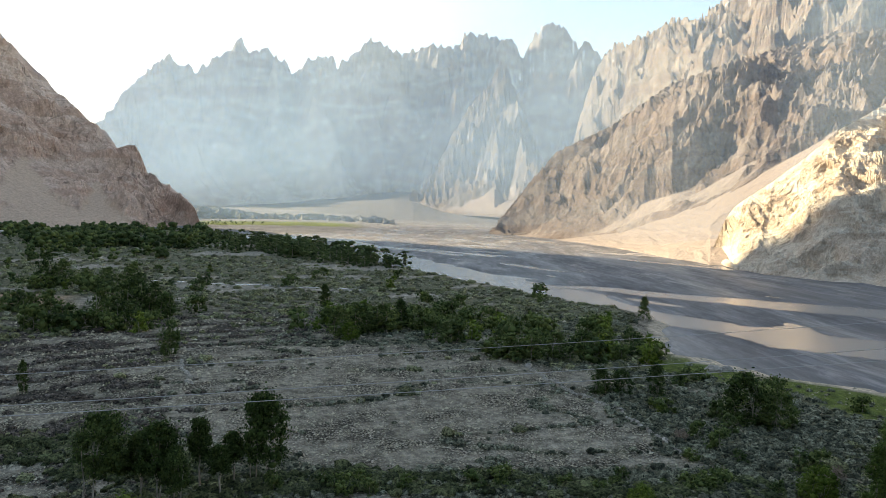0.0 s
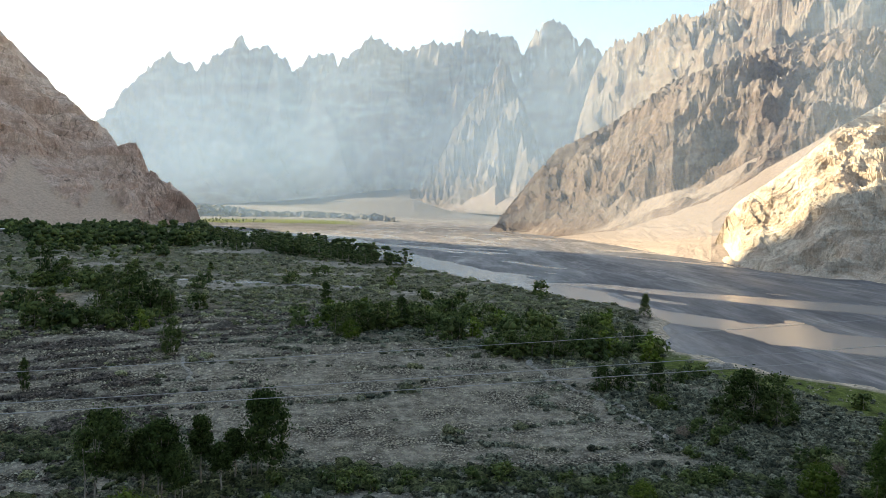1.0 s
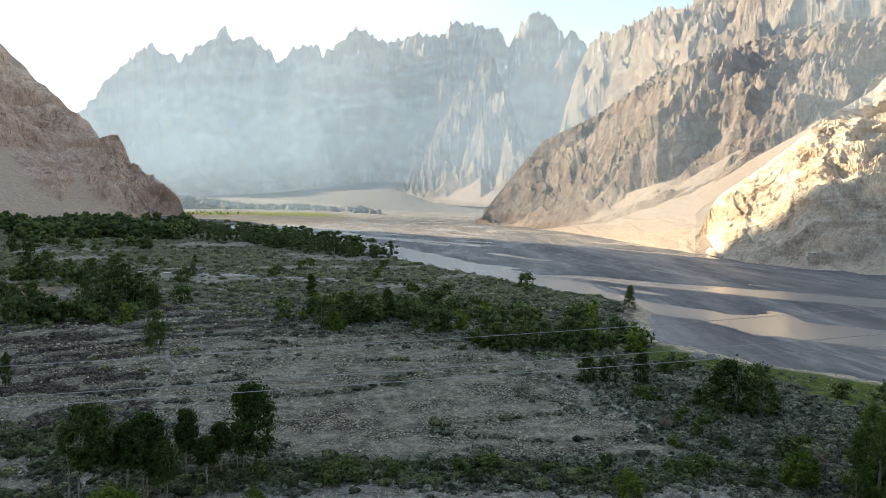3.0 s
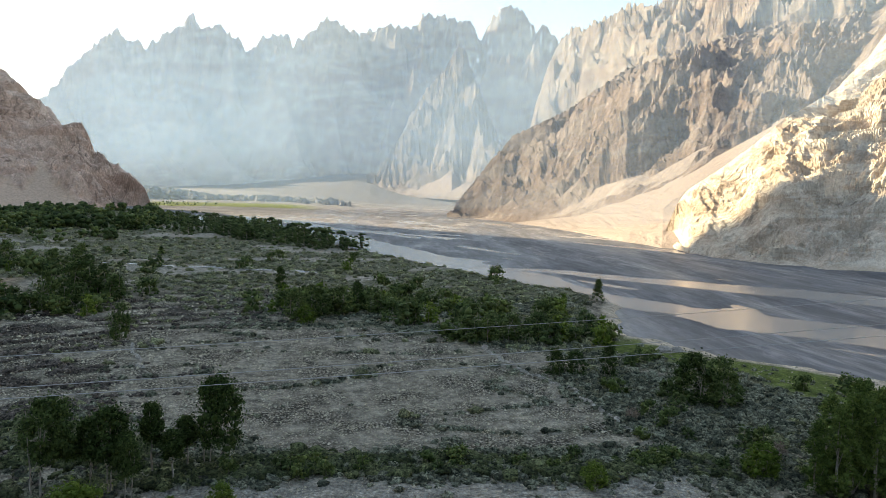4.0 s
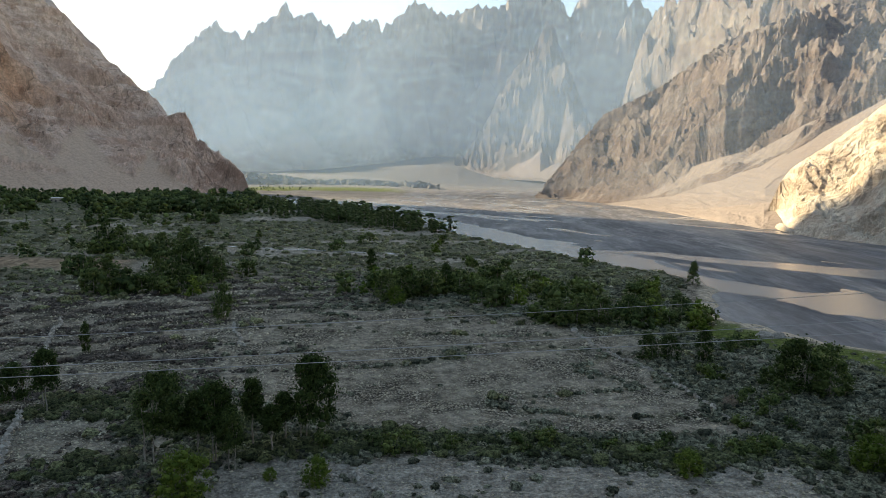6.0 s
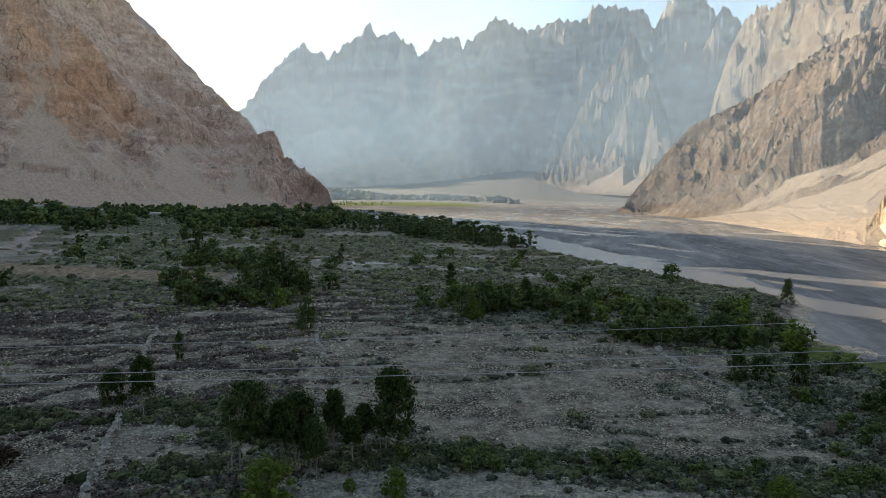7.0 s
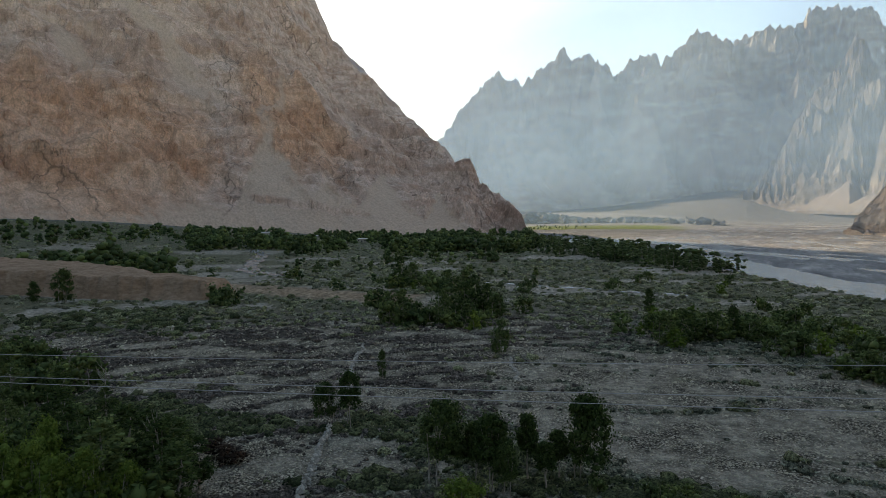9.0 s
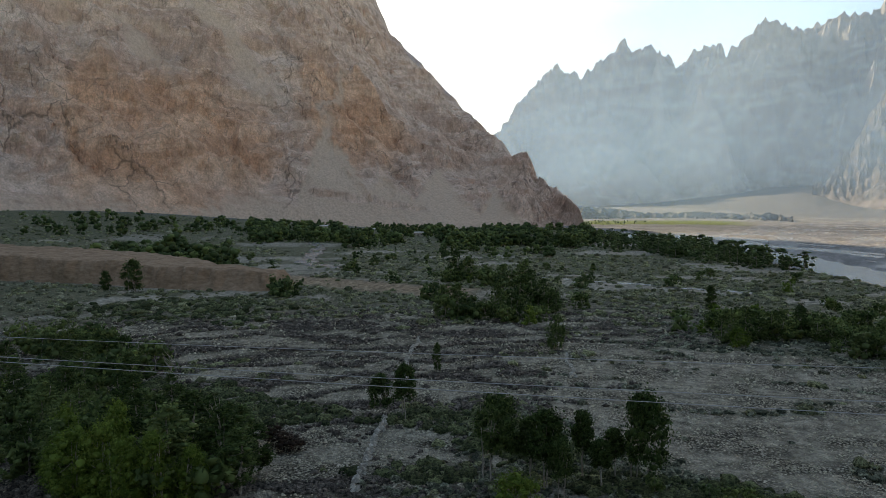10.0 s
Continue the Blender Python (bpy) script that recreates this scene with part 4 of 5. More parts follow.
def tree_meshes(seed, height, width, bare, n, leaf, shape, material, stems=1, clumps=34, puff=1.0):
    rnd = np.random.RandomState(seed)
    p, c, size = crown_points(rnd, n, height * bare, height * 0.97, width / 2, clumps, shape, puff)
    wood = []
    for k in range(stems):
        foot = rnd.uniform(-0.25, 0.25, 2) * width * (stems > 1)
        lean = rnd.uniform(-0.06, 0.06, 2) * height
        pts = [(foot[0] + lean[0] * t + 0.06 * rnd.normal(), foot[1] + lean[1] * t + 0.06 * rnd.normal(), height * 0.9 * t - 0.3 * (t == 0)) for t in np.linspace(0, 1, 7)]
        r0 = 0.018 * height / (1 + 0.35 * (stems - 1))
        wood.append(tube(pts, [r0 * (1 - 0.85 * t) for t in np.linspace(0, 1, 7)]))
        for j in range(6 if n > 1000 else 2):
            t = rnd.uniform(bare * 0.9, 0.8)
            a = np.array(pts[int(t * 6)])
            e = c[rnd.randint(len(c))]
            wood.append(tube([a, a * 0.5 + e * 0.5 + (0, 0, -0.1), e], [r0 * 0.4, r0 * 0.28, r0 * 0.1], 4))
    return mesh_of("trunk", *joined(wood), BARK), mesh_of("crown", *foliage(p, leaf, c, size, rnd), material, True)


def rooted(x, y, turn=0.0, size=1.0, tall=1.0, wide=None):
    z = float(ground_z(np.array([x]), np.array([y]))[0])
    return Matrix.Translation((x, y, z)) @ Matrix.Rotation(turn, 4, "Z") @ Matrix.Diagonal((wide or size, wide or size, size * tall, 1))


def plant_tree(meshes, name, label, category, x, y, size, group="", tall=1.0, turn=0.0, wide=None):
    ob = thing(name, label, category, rooted(x, y, turn, size, tall, wide), group)
    for nm, me in zip(("trunk", "crown"), meshes):
        part(nm, me, ob)
    return ob


POPLAR = [tree_meshes(s, 8.0, w, bare, 5200, 0.15, "round", LEAF_DARK, st, 90) for s, w, bare, st in ((201, 5.2, 0.34, 2), (202, 4.0, 0.38, 2), (203, 2.6, 0.44, 1), (204, 5.6, 0.28, 3))]
for k, (x, y, h, w) in enumerate([(-29.2, 59.4, 8.4, 5.4), (-24.5, 59.8, 7.4, 4.4), (-22.2, 63.5, 6.9, 2.4), (-20.0, 62.0, 4.8, 2.2), (-19.5, 64.6, 5.2, 2.4), (-16.8, 65.2, 9.0, 5.8), (-26.8, 61.5, 6.2, 3.4), (-22.6, 58.6, 5.4, 2.8), (-51.3, 70.8, 5.6, 3.9), (-48.0, 71.2, 7.2, 3.5)]):
    v = (0, 1, 2, 2, 2, 3, 1, 1, 3, 1)[k]
    own = (5.2, 4.0, 2.6, 5.6)[v]
    plant_tree(POPLAR[v], "tree", "dark green young poplar with pale slender trunks", "tree", x, y, h / 8.0, "poplars on the near gravel", 1.0, k * 1.3, 0.86 * w / own)
GROVE = [tree_meshes(s, 9.5, w, 0.06, 4200, 0.115, "poplar", m, 1, 95, 1.15) for s, w, m in ((211, 3.2, LEAF_WILLOW), (212, 3.8, LEAF_WILLOW), (213, 3.4, LEAF_WILLOW))]
THICKET = [tree_meshes(s, 9.5, w, 0.18, 2100, 0.15, "poplar", m, 1, 85, 1.15) for s, w, m in ((214, 3.2, LEAF_DARK), (215, 3.8, LEAF_MID), (216, 3.4, LEAF_DARK))]
for k, (x, y, h) in enumerate([(37.6, 58.8, 7.0), (39.3, 58.4, 8.6), (41.2, 59.2, 9.6), (42.6, 57.8, 10.2), (44.4, 58.6, 9.8), (40.6, 61.8, 8.8), (43.6, 62.4, 9.6), (46.6, 60.8, 9.6), (47.4, 57.2, 10.0), (46.0, 64.6, 9.0), (49.5, 62.5, 9.8)]):
    plant_tree(GROVE[k % 3], "tree", "tall green willow in a dense roadside grove", "tree", x, y, h / 9.5, "willow grove", 1.0, k * 2.1)
for k, (x, y, h) in enumerate([(-54.1, 41.4, 10.3), (-51.6, 45.8, 9.3), (-56.9, 46.2, 9.7), (-48.4, 44.5, 7.4), (-62.0, 42.5, 8.2), (-68.0, 45.0, 7.6), (-74.4, 44.0, 7.0), (-65.0, 52.0, 6.8), (-59.0, 50.5, 7.8), (-80.0, 49.0, 6.6), (-90.1, 62.6, 7.2), (-84.0, 57.0, 6.0), (-66.0, 38.0, 7.5), (-72.0, 38.5, 7.2), (-70.0, 49.5, 7.0), (-78.0, 43.5, 7.0), (-62.0, 46.5, 8.4), (-50.0, 48.5, 6.5), (-56.0, 52.0, 6.6), (-95.0, 56.0, 6.5), (-76.0, 53.0, 7.4), (-82.0, 46.0, 7.6), (-88.0, 52.0, 7.0), (-72.0, 57.0, 5.5), (-100.0, 62.0, 7.0), (-110.0, 66.0, 6.6), (-92.0, 48.0, 7.0), (-104.0, 54.0, 7.0), (-118.0, 60.0, 7.0), (-80.0, 62.0, 5.0), (-84.0, 40.0, 7.2), (-78.0, 36.5, 7.0), (-90.0, 44.0, 7.0), (-70.0, 33.5, 6.5), (-98.0, 48.0, 6.8), (-57.0, 47.5, 6.0), (-53.5, 43.0, 5.5), (-60.5, 54.5, 5.5)]):
    plant_tree(THICKET[(k + 1) % 3], "tree", "shaded green willow in a thicket below the road", "tree", x, y, 0.86 * h / 9.5, "willow thicket", 1.0, k * 1.7, h / 9.5 * 1.4)
YOUNG = [tree_meshes(s, 4.0, 4.4, 0.05, 2600, 0.12, "round", LEAF_LIGHT, 3, 90) for s in (221, 222)]
for k, (x, y, h, w) in enumerate([(-24.4, 53.1, 3.8, 4.6), (-14.3, 56.1, 2.4, 2.5), (-18.4, 56.6, 1.1, 1.2), (35.1, 63.5, 3.2, 3.9), (40.1, 61.0, 2.9, 3.2), (-18.6, 140.7, 3.8, 4.0), (18.0, 61.0, 2.2, 2.6)]):
    plant_tree(YOUNG[k % 2], "bush", "bright yellow-green leafy young willow bush", "bush", x, y, h / 4.0, "bright willow bushes", 1.0, k * 2.4, w / 4.4)
TALL = [tree_meshes(s, 7.0, 4.4, 0.06, 3600, 0.13, "poplar", LEAF_LIGHT, 2, 60, 1.5) for s in (224, 225)]
for k, (x, y, h, w) in enumerate([(-60.4, 36.0, 6.6, 3.4), (-57.6, 37.0, 7.6, 3.6), (-55.0, 37.4, 6.4, 3.0), (-52.8, 38.6, 6.9, 3.2), (-63.4, 36.6, 5.6, 3.0), (-50.4, 41.0, 5.2, 2.6), (-67.0, 39.5, 7.0, 3.2), (-60.0, 40.5, 8.2, 3.4)]):
    plant_tree(TALL[k % 2], "tree", "bright yellow-green young willow with loose foliage", "tree", x, y, h / 7.0, "bright young willows", 1.0, k * 2.4, w / 3.6)
MIDTREE = [tree_meshes(s, 6.0, w, 0.04, 2600, 0.17, sh, m, 3, 70) for s, w, sh, m in ((231, 5.5, "round", LEAF_DARK), (232, 5.0, "round", LEAF_MID), (233, 3.4, "poplar", LEAF_DARK), (234, 4.6, "cone", LEAF_MID))]
for k, (x, y, h, w, v) in enumerate([(38.0, 86.2, 6.4, 6.0, 0), (41.6, 85.6, 6.2, 5.2, 1), (23.2, 100.7, 3.9, 3.2, 0), (26.3, 100.2, 3.7, 3.4, 0), (31.0, 99.5, 4.8, 2.6, 2), (52.5, 180.1, 5.8, 3.2, 3), (-124.0, 74.0, 7.0, 5.5, 1), (-105.0, 72.0, 6.0, 5.0, 0),
                                     (-211.9, 149.7, 11.0, 7.0, 2), (-223.8, 147.6, 6.9, 4.2, 2), (-48.5, 123.4, 6.6, 3.6, 1), (-58.4, 96.3, 4.6, 1.5, 2), (-32.3, 191.0, 6.3, 3.2, 2), (-9.9, 167.7, 5.5, 3.6, 2)]):
    own = (5.5, 5.0, 3.4, 4.6)[v]
    plant_tree(MIDTREE[v], "tree", "small bushy dark green tree among shrubs", "tree", x, y, h / 6.0, "scattered trees", 1.0, k * 1.9, w / own)
PLAIN = [tree_meshes(s, 8.0, w, 0.0, 1500, 0.24, sh, m, 2, 60, 1.25) for s, w, sh, m in ((235, 6.0, "round", LEAF_DARK), (236, 4.6, "poplar", LEAF_MID), (237, 3.6, "poplar", LEAF_DARK))]
for k, (x, y, h, w, v) in enumerate([(-88.4, 148.9, 8.4, 4.6, 1), (-84.6, 149.6, 8.6, 5.6, 1), (-80.5, 150.5, 5.6, 5.0, 0), (-74.6, 151.5, 9.2, 4.4, 1), (-71.0, 153.0, 6.4, 4.6, 0), (-74.6, 168.6, 9.7, 6.6, 0), (-70.6, 169.6, 8.6, 5.6, 0), (-66.6, 167.0, 6.4, 4.6, 1), (-78.6, 171.0, 8.0, 5.4, 0),
                                     (-122.5, 214.1, 11.4, 6.6, 0), (-118.0, 216.5, 9.4, 6.4, 1), (-110.7, 215.6, 6.6, 4.6, 1), (-104.4, 217.0, 7.2, 6.0, 1), (-99.0, 219.5, 7.6, 6.4, 1), (-94.5, 216.0, 6.4, 5.4, 0),
                                     (-21.2, 143.4, 7.0, 4.6, 1), (-17.2, 148.3, 6.6, 5.4, 0), (-13.0, 151.0, 6.0, 5.0, 0), (-9.3, 158.0, 6.4, 3.0, 2), (-5.0, 154.0, 4.8, 4.6, 1), (12.4, 123.2, 5.0, 4.4, 1), (16.5, 123.6, 5.4, 4.8, 1), (20.8, 125.6, 4.8, 4.6, 1), (26.0, 128.0, 4.6, 4.4, 0), (31.0, 131.0, 4.4, 4.4, 1)]):
    plant_tree(PLAIN[v], "tree", "dark green leafy tree in a clump on the plain", "tree", x, y, h / 8.0, "plain trees", 1.0, k * 2.3, w / (6.0, 4.6, 3.6)[v])
BUSH = [tree_meshes(s, 3.0, w, 0.0, 260, 0.24, "round", m, 1, 18, 1.5) for s, w, m in ((241, 4.2, LEAF_MID), (242, 3.6, LEAF_FAR), (243, 4.6, LEAF_GREEN), (244, 3.2, LEAF_LIGHT))]
RUSTY = tree_meshes(248, 3.0, 4.2, 0.0, 700, 0.16, "round", LEAF_RUST, 2, 30, 1.3)
rnd = np.random.RandomState(5)


def scatter_bushes(count, spots, group, label, meshes, size, big=1.0):
    """Bushes strewn over round patches (x, y, half width across, half depth)."""
    spots = np.array(spots, float)
    area = spots[:, 2] * spots[:, 3]
    for k in range(count):
        s = spots[rnd.choice(len(spots), p=area / area.sum())]
        w, q = rnd.uniform(0, 6.283), math.sqrt(rnd.uniform())
        x, y = s[0] + s[2] * q * math.cos(w), s[1] + s[3] * q * math.sin(w)
        if x - float(bank_x(np.array([y]))[0]) > (-12 if y < 130 else -5):
            continue
        if float(tan_bank(np.array([x]), np.array([y]))[0]) + float(stream_side(np.array([x]), np.array([y]))[0]) > 0.3:
            continue
        h = size * rnd.uniform(0.6, 1.3)
        plant_tree(meshes[rnd.choice(len(meshes), p=(0.4, 0.3, 0.22, 0.08))], "bush", label, "bush", x, y, h / 3.0 * big, group, 1.0, rnd.uniform(0, 6.28))


scatter_bushes(110, [(-20, 156, 16, 9), (8, 148, 18, 9), (22, 130, 14, 9), (34, 128, 10, 8), (40, 150, 10, 12), (-5, 165, 26, 10)], "river thicket bushes", "green leafy bush in a riverside thicket", BUSH, 3.6)
scatter_bushes(40, [(-82, 146, 9, 4), (-72, 165, 12, 9), (-70, 150, 8, 5), (-96, 203, 14, 8), (-122, 214, 10, 8), (-64, 172, 8, 6), (-105, 175, 10, 4), (-150, 165, 16, 5)], "plain bushes", "dark green bush on the gravel plain", BUSH, 4.6)
scatter_bushes(34, [(-60, 260, 70, 40), (-180, 270, 90, 40), (10, 215, 30, 25), (-260, 300, 70, 50), (-330, 260, 60, 50)], "far plain bushes", "grey-green bush on the distant plain", BUSH, 3.8)
scatter_bushes(30, [(-4, 65.3, 6, 1.6), (8, 65.6, 7, 1.8), (20, 66.0, 7, 2.0), (28, 65.5, 5, 2.5), (-12, 64.5, 4, 2)], "field edge bushes", "dark green low bush along the field edge", [BUSH[1], BUSH[0], BUSH[2], BUSH[2]], 1.3)
scatter_bushes(26, [(36, 76, 12, 8), (52, 92, 12, 10), (45, 110, 9, 9), (30, 88, 8, 8)], "bank bushes", "low green bush near the river bank", BUSH, 1.9)
scatter_bushes(60, [(-63, 44, 15, 8), (-78, 47, 16, 9), (-56, 40, 7, 5), (-92, 52, 12, 8)], "thicket bushes", "dense dark green bush under the roadside willows", [BUSH[0], BUSH[0], BUSH[1], BUSH[3]], 3.4)
scatter_bushes(22, [(-122, 72, 12, 7), (-106, 70, 10, 6), (-135, 80, 12, 6)], "old field bushes", "dark green bush at the end of the field strips", BUSH, 4.2)
for k, (x, y, h) in enumerate([(-55.6, 56.6, 2.0), (-53.6, 55.8, 1.7), (-52.2, 56.4, 1.3)]):
    plant_tree(RUSTY, "bush", "dark red-brown thorny bush on bare stones", "bush", x, y, h / 3.0, "rusty bushes", 1.0, k * 2.0, h / 2.6)
FAR = [tree_meshes(s, 8.0, w, 0.0, 240, 0.26, sh, m, 1, 30, 1.6) for s, w, sh, m in ((251, 6.5, "round", LEAF_FAR), (252, 6.0, "round", LEAF_FAR), (253, 3.4, "poplar", LEAF_DARK), (254, 6.2, "round", LEAF_MID))]


def scatter_trees(count, seed, place, group, label, low, high):
    r = np.random.RandomState(seed)
    for k in range(count):
        x, y = place(r)
        v = r.choice(4, p=(0.36, 0.3, 0.16, 0.18))
        plant_tree(FAR[v], "tree", label, "tree", x, y, (size := r.uniform(low, high) / 8.0), group, 1.0, r.uniform(0, 6.28), size * 1.3)


def strip(az0, az1, r0, r1):
    def place(r):
        a, d = radians(r.uniform(az0, az1)), r.uniform(r0, r1)
        return d * math.sin(a), d * math.cos(a)
    return place


def bank_strip(r):
    y = r.uniform(335, 620)
    return float(bank_x(np.array([y]))[0]) - 6 - abs(r.normal()) * 26, y


scatter_trees(170, 61, bank_strip, "riverside trees", "dark green tree in a belt along the river", 5.5, 10)


HOUSES = ((-405, 758, 15, 25), (-389, 606, 11, 30), (-530, 622, 12, 40), (-466, 628, 10, 35))


def yard(x, y):
    """The open ground before and round each village house."""
    r, a = math.hypot(x, y), math.degrees(math.atan2(x, y))
    return any(abs(a - math.degrees(math.atan2(hx, hy))) < 0.75 and -135 < r - math.hypot(hx, hy) < 10 for hx, hy, long, turn in HOUSES)


def far_woods(name, label, groups, seed):
    """Distant trees that nobody could count, as one thing: crowns and short trunks."""
    r = np.random.RandomState(seed)
    for material, share in ((LEAF_FAR, 0.6), (LEAF_GREEN, 0.25), (LEAF_MID, 0.15)):
        bits, stems = [], []
        for count, place, low, high in groups:
            for k in range(int(count * share)):
                for again in range(12):
                    x, y = place(r)
                    if perlin(x / 55, y / 55, 151) > -0.05 and stream_side(x, y) < 0.3 and not yard(x, y):
                        break
                h = r.uniform(low, high)
                slim = r.uniform() < 0.18
                z = float(ground_z(np.array([x]), np.array([y]))[0])
                p, c, size = crown_points(r, 36, h * 0.03, h * 0.95, h * (0.2 if slim else 0.45), 12, "poplar" if slim else "round", 2.1)
                bits.append(foliage(p + (x, y, z), np.full(len(p), 0.12 + 0.05 * h), c + (x, y, z), size * 1.45, r))
                stems.append(tube([(x, y, z - 0.3), (x + 0.2, y, z + h * 0.7)], [0.10, 0.04], 4))
        tagged(new(name, mesh_of(name, *joined(bits), material, True)), label, "trees", kind="stuff")
        tagged(new(name + "_trunks", mesh_of(name + "_trunks", *joined(stems), BARK)), "thin trunks of distant trees", "trunks", kind="stuff")


far_woods("village_woods", "dark green trees round the distant village and fields", [(720, strip(-46, -18.5, 500, 860), 6, 11), (70, strip(-62, -44, 560, 800), 6, 11), (30, strip(-54, -47.5, 330, 400), 8, 12), (16, strip(-44, -12, 225, 330), 2.0, 4.0), (14, strip(-45, -31, 330, 480), 2.5, 5), (60, strip(-31, -15, 400, 540), 4, 7), (40, strip(-57, -49, 335, 440), 8, 13), (46, strip(-19.5, -14, 1340, 1640), 2, 4.5)], 62)


def strewn(count, seed, cover, low=1.4, high=27.0):
    r = np.random.RandomState(seed)
    az = np.radians(r.uniform(-67, 36, count))
    d = EYE / np.tan(np.radians(r.uniform(low ** 0.6, high ** 0.6, count) ** (1 / 0.6)))
    x, y = d * np.sin(az), d * np.cos(az)
    keep = (r.uniform(size=count) < cover(x, y)) & (d < 950)
    return x[keep], y[keep], d[keep], r


def shrub_material(name, dark, light, grain=3.0):
    """Dense small foliage: one tint a plant, fine light and dark grain, knobbly relief."""
    mat, nt, b = nodes_of(name, 0.85, 0.1)
    geo = nt.nodes.new("ShaderNodeNewGeometry")
    col = ramp(nt, geo.outputs["Random Per Island"], (0.0, dark), (1.0, light))
    speck = noise_tex(nt, grain, 5, 0.75)
    col = mixed(nt, 1.0, col, ramp(nt, speck, (0.38, grey(0.22)), (0.5, grey(0.9)), (0.61, grey(1.75))), "MULTIPLY")
    nt.links.new(col, b.inputs["Base Color"])
    bump(nt, b, speck, 1.0, 0.5)
    return mat


SAGE = shrub_material("sage_foliage", (0.066, 0.076, 0.054), (0.29, 0.305, 0.222))
SAGE_FAR = shrub_material("pale_sage_foliage", (0.09, 0.096, 0.06), (0.34, 0.345, 0.24))
DRY = shrub_material("dry_brush_twigs", (0.08, 0.068, 0.058), (0.235, 0.203, 0.175))
SHRUB = shrub_material("thorn_foliage", (0.09, 0.10, 0.052), (0.31, 0.325, 0.18))
EDGE = shrub_material("dark_thorn_foliage", (0.042, 0.056, 0.026), (0.165, 0.19, 0.092))
SIDES = 5


def make_shrubs(name, label, count, seed, material, scale, leafy, k, low, high):
    """Low rounded plants of uneven outline: a leafy mound and k loose sprays each."""
    x, y, d, r = strewn(count, seed, leafy, low, high)
    n = len(x)
    half = np.clip(0.36 + d * 0.0024, 0.4, 1.5) * scale * np.clip(np.exp(r.normal(size=n) * 0.32), 0.5, 1.7)
    w = np.arange(SIDES) * 2 * math.pi / SIDES
    rings = np.concatenate([np.stack([q * np.cos(w + o), q * np.sin(w + o), 0 * w + z], 1) for q, z, o in ((1.0, -0.25, 0), (0.98, 0.32, 0.4), (0.62, 0.72, 0.1))] + [np.array([(0, 0, 0.86)])])
    v = rings[None] * r.uniform(0.68, 1.28, (n, len(rings), 1)) * half[:, None, None] * np.stack([r.uniform(0.8, 1.25, n), r.uniform(0.8, 1.25, n), r.uniform(0.55, 1.0, n)], 1)[:, None, :]
    at = np.stack([x, y, ground_z(x, y)], 1)[:, None, :]
    f = []
    for ring in range(2):
        for j in range(SIDES):
            a, b, c, e = ring * SIDES + j, ring * SIDES + (j + 1) % SIDES, (ring + 1) * SIDES + (j + 1) % SIDES, (ring + 1) * SIDES + j
            f += [(a, b, c), (a, c, e)]
    f += [(2 * SIDES + j, 2 * SIDES + (j + 1) % SIDES, 3 * SIDES) for j in range(SIDES)]
    m = len(rings)
    faces = np.array(f)[None] + (np.arange(n) * m)[:, None, None]
    u = r.normal(size=(n, k, 3))
    u /= np.linalg.norm(u, axis=2, keepdims=True)
    u[:, :, 2] = np.abs(u[:, :, 2])
    p = u * (half[:, None] * r.uniform(0.85, 1.12, (n, k)))[:, :, None] * (1, 1, 0.9) + at
    lv, lf = leaves(p.reshape(-1, 3), np.repeat(half * 0.24, k), r, 0.3, 0.7)
    lf = np.concatenate([lf[:, [0, 1, 2]], lf[:, [0, 2, 3]]])
    me = mesh_of(name, *joined([((v + at).reshape(-1, 3), faces.reshape(-1, 3)), (lv, lf)]), material, True)
    tagged(new(name, me), label, "shrubs", kind="stuff")


def poplar_floor(x, y):
    """Green undergrowth round the near poplars."""
    return (1 - pad(x, y)) * smooth(0.0, 0.3, 1 - ((x + 38) / 15) ** 2 - ((y - 71) / 7.5) ** 2 + 0.4 * perlin(x / 6, y / 6, 171)) + 0.6 * smooth(0.0, 0.4, 1 - ((x + 178) / 62) ** 2 - ((y - 128) / 26) ** 2 + 0.5 * perlin(x / 9, y / 9, 173)) + (1 - pad(x, y)) * smooth(0.0, 0.3, 1 - ((x + 66) / 34) ** 2 - ((y - 62 + 0.1 * (x + 66)) / 10) ** 2 + 0.4 * perlin(x / 6, y / 6, 172))


def damp(x, y):
    return shrub_cover(x, y) * smooth(-0.15, 0.3, perlin(x / 30, y / 30, 125) + 0.85 * smooth(110, 170, y) + 0.15 * smooth(18, 34, x) - 0.25)


make_shrubs("sage_shrubs", "low grey-green sagebrush covering the near plain", 46000, 71, SAGE, 0.74, lambda x, y: shrub_cover(x, y) * smooth(-46, -24, x + 6 * perlin(x / 20, y / 20, 130)), 2, 8.0, 27.0)
make_shrubs("edge_shrubs", "dark green shrubs along the stony field edge", 42000, 77, EDGE, 1.15, lambda x, y: np.maximum(hedge(x, y), poplar_floor(x, y)) * 0.7, 3, 6.5, 26.0)
make_shrubs("dry_shrubs", "low dry grey-brown brush on the old field strips", 50000, 76, DRY, 0.62, lambda x, y: shrub_cover(x, y) * smooth(-14, -40, x + 6 * perlin(x / 20, y / 20, 130)), 2, 8.0, 27.0)
make_shrubs("green_shrubs", "low green thorn shrubs on damp ground", 9000, 72, SHRUB, 1.1, damp, 5, 8.0, 27.0)
make_shrubs("far_sage_shrubs", "grey-green sagebrush covering the distant plain", 9000, 74, SAGE_FAR, 0.8, shrub_cover, 2, 1.6, 8.5)
make_shrubs("far_green_shrubs", "green thorn shrubs covering the distant plain", 10500, 75, SHRUB, 0.9, damp, 2, 1.6, 8.5)


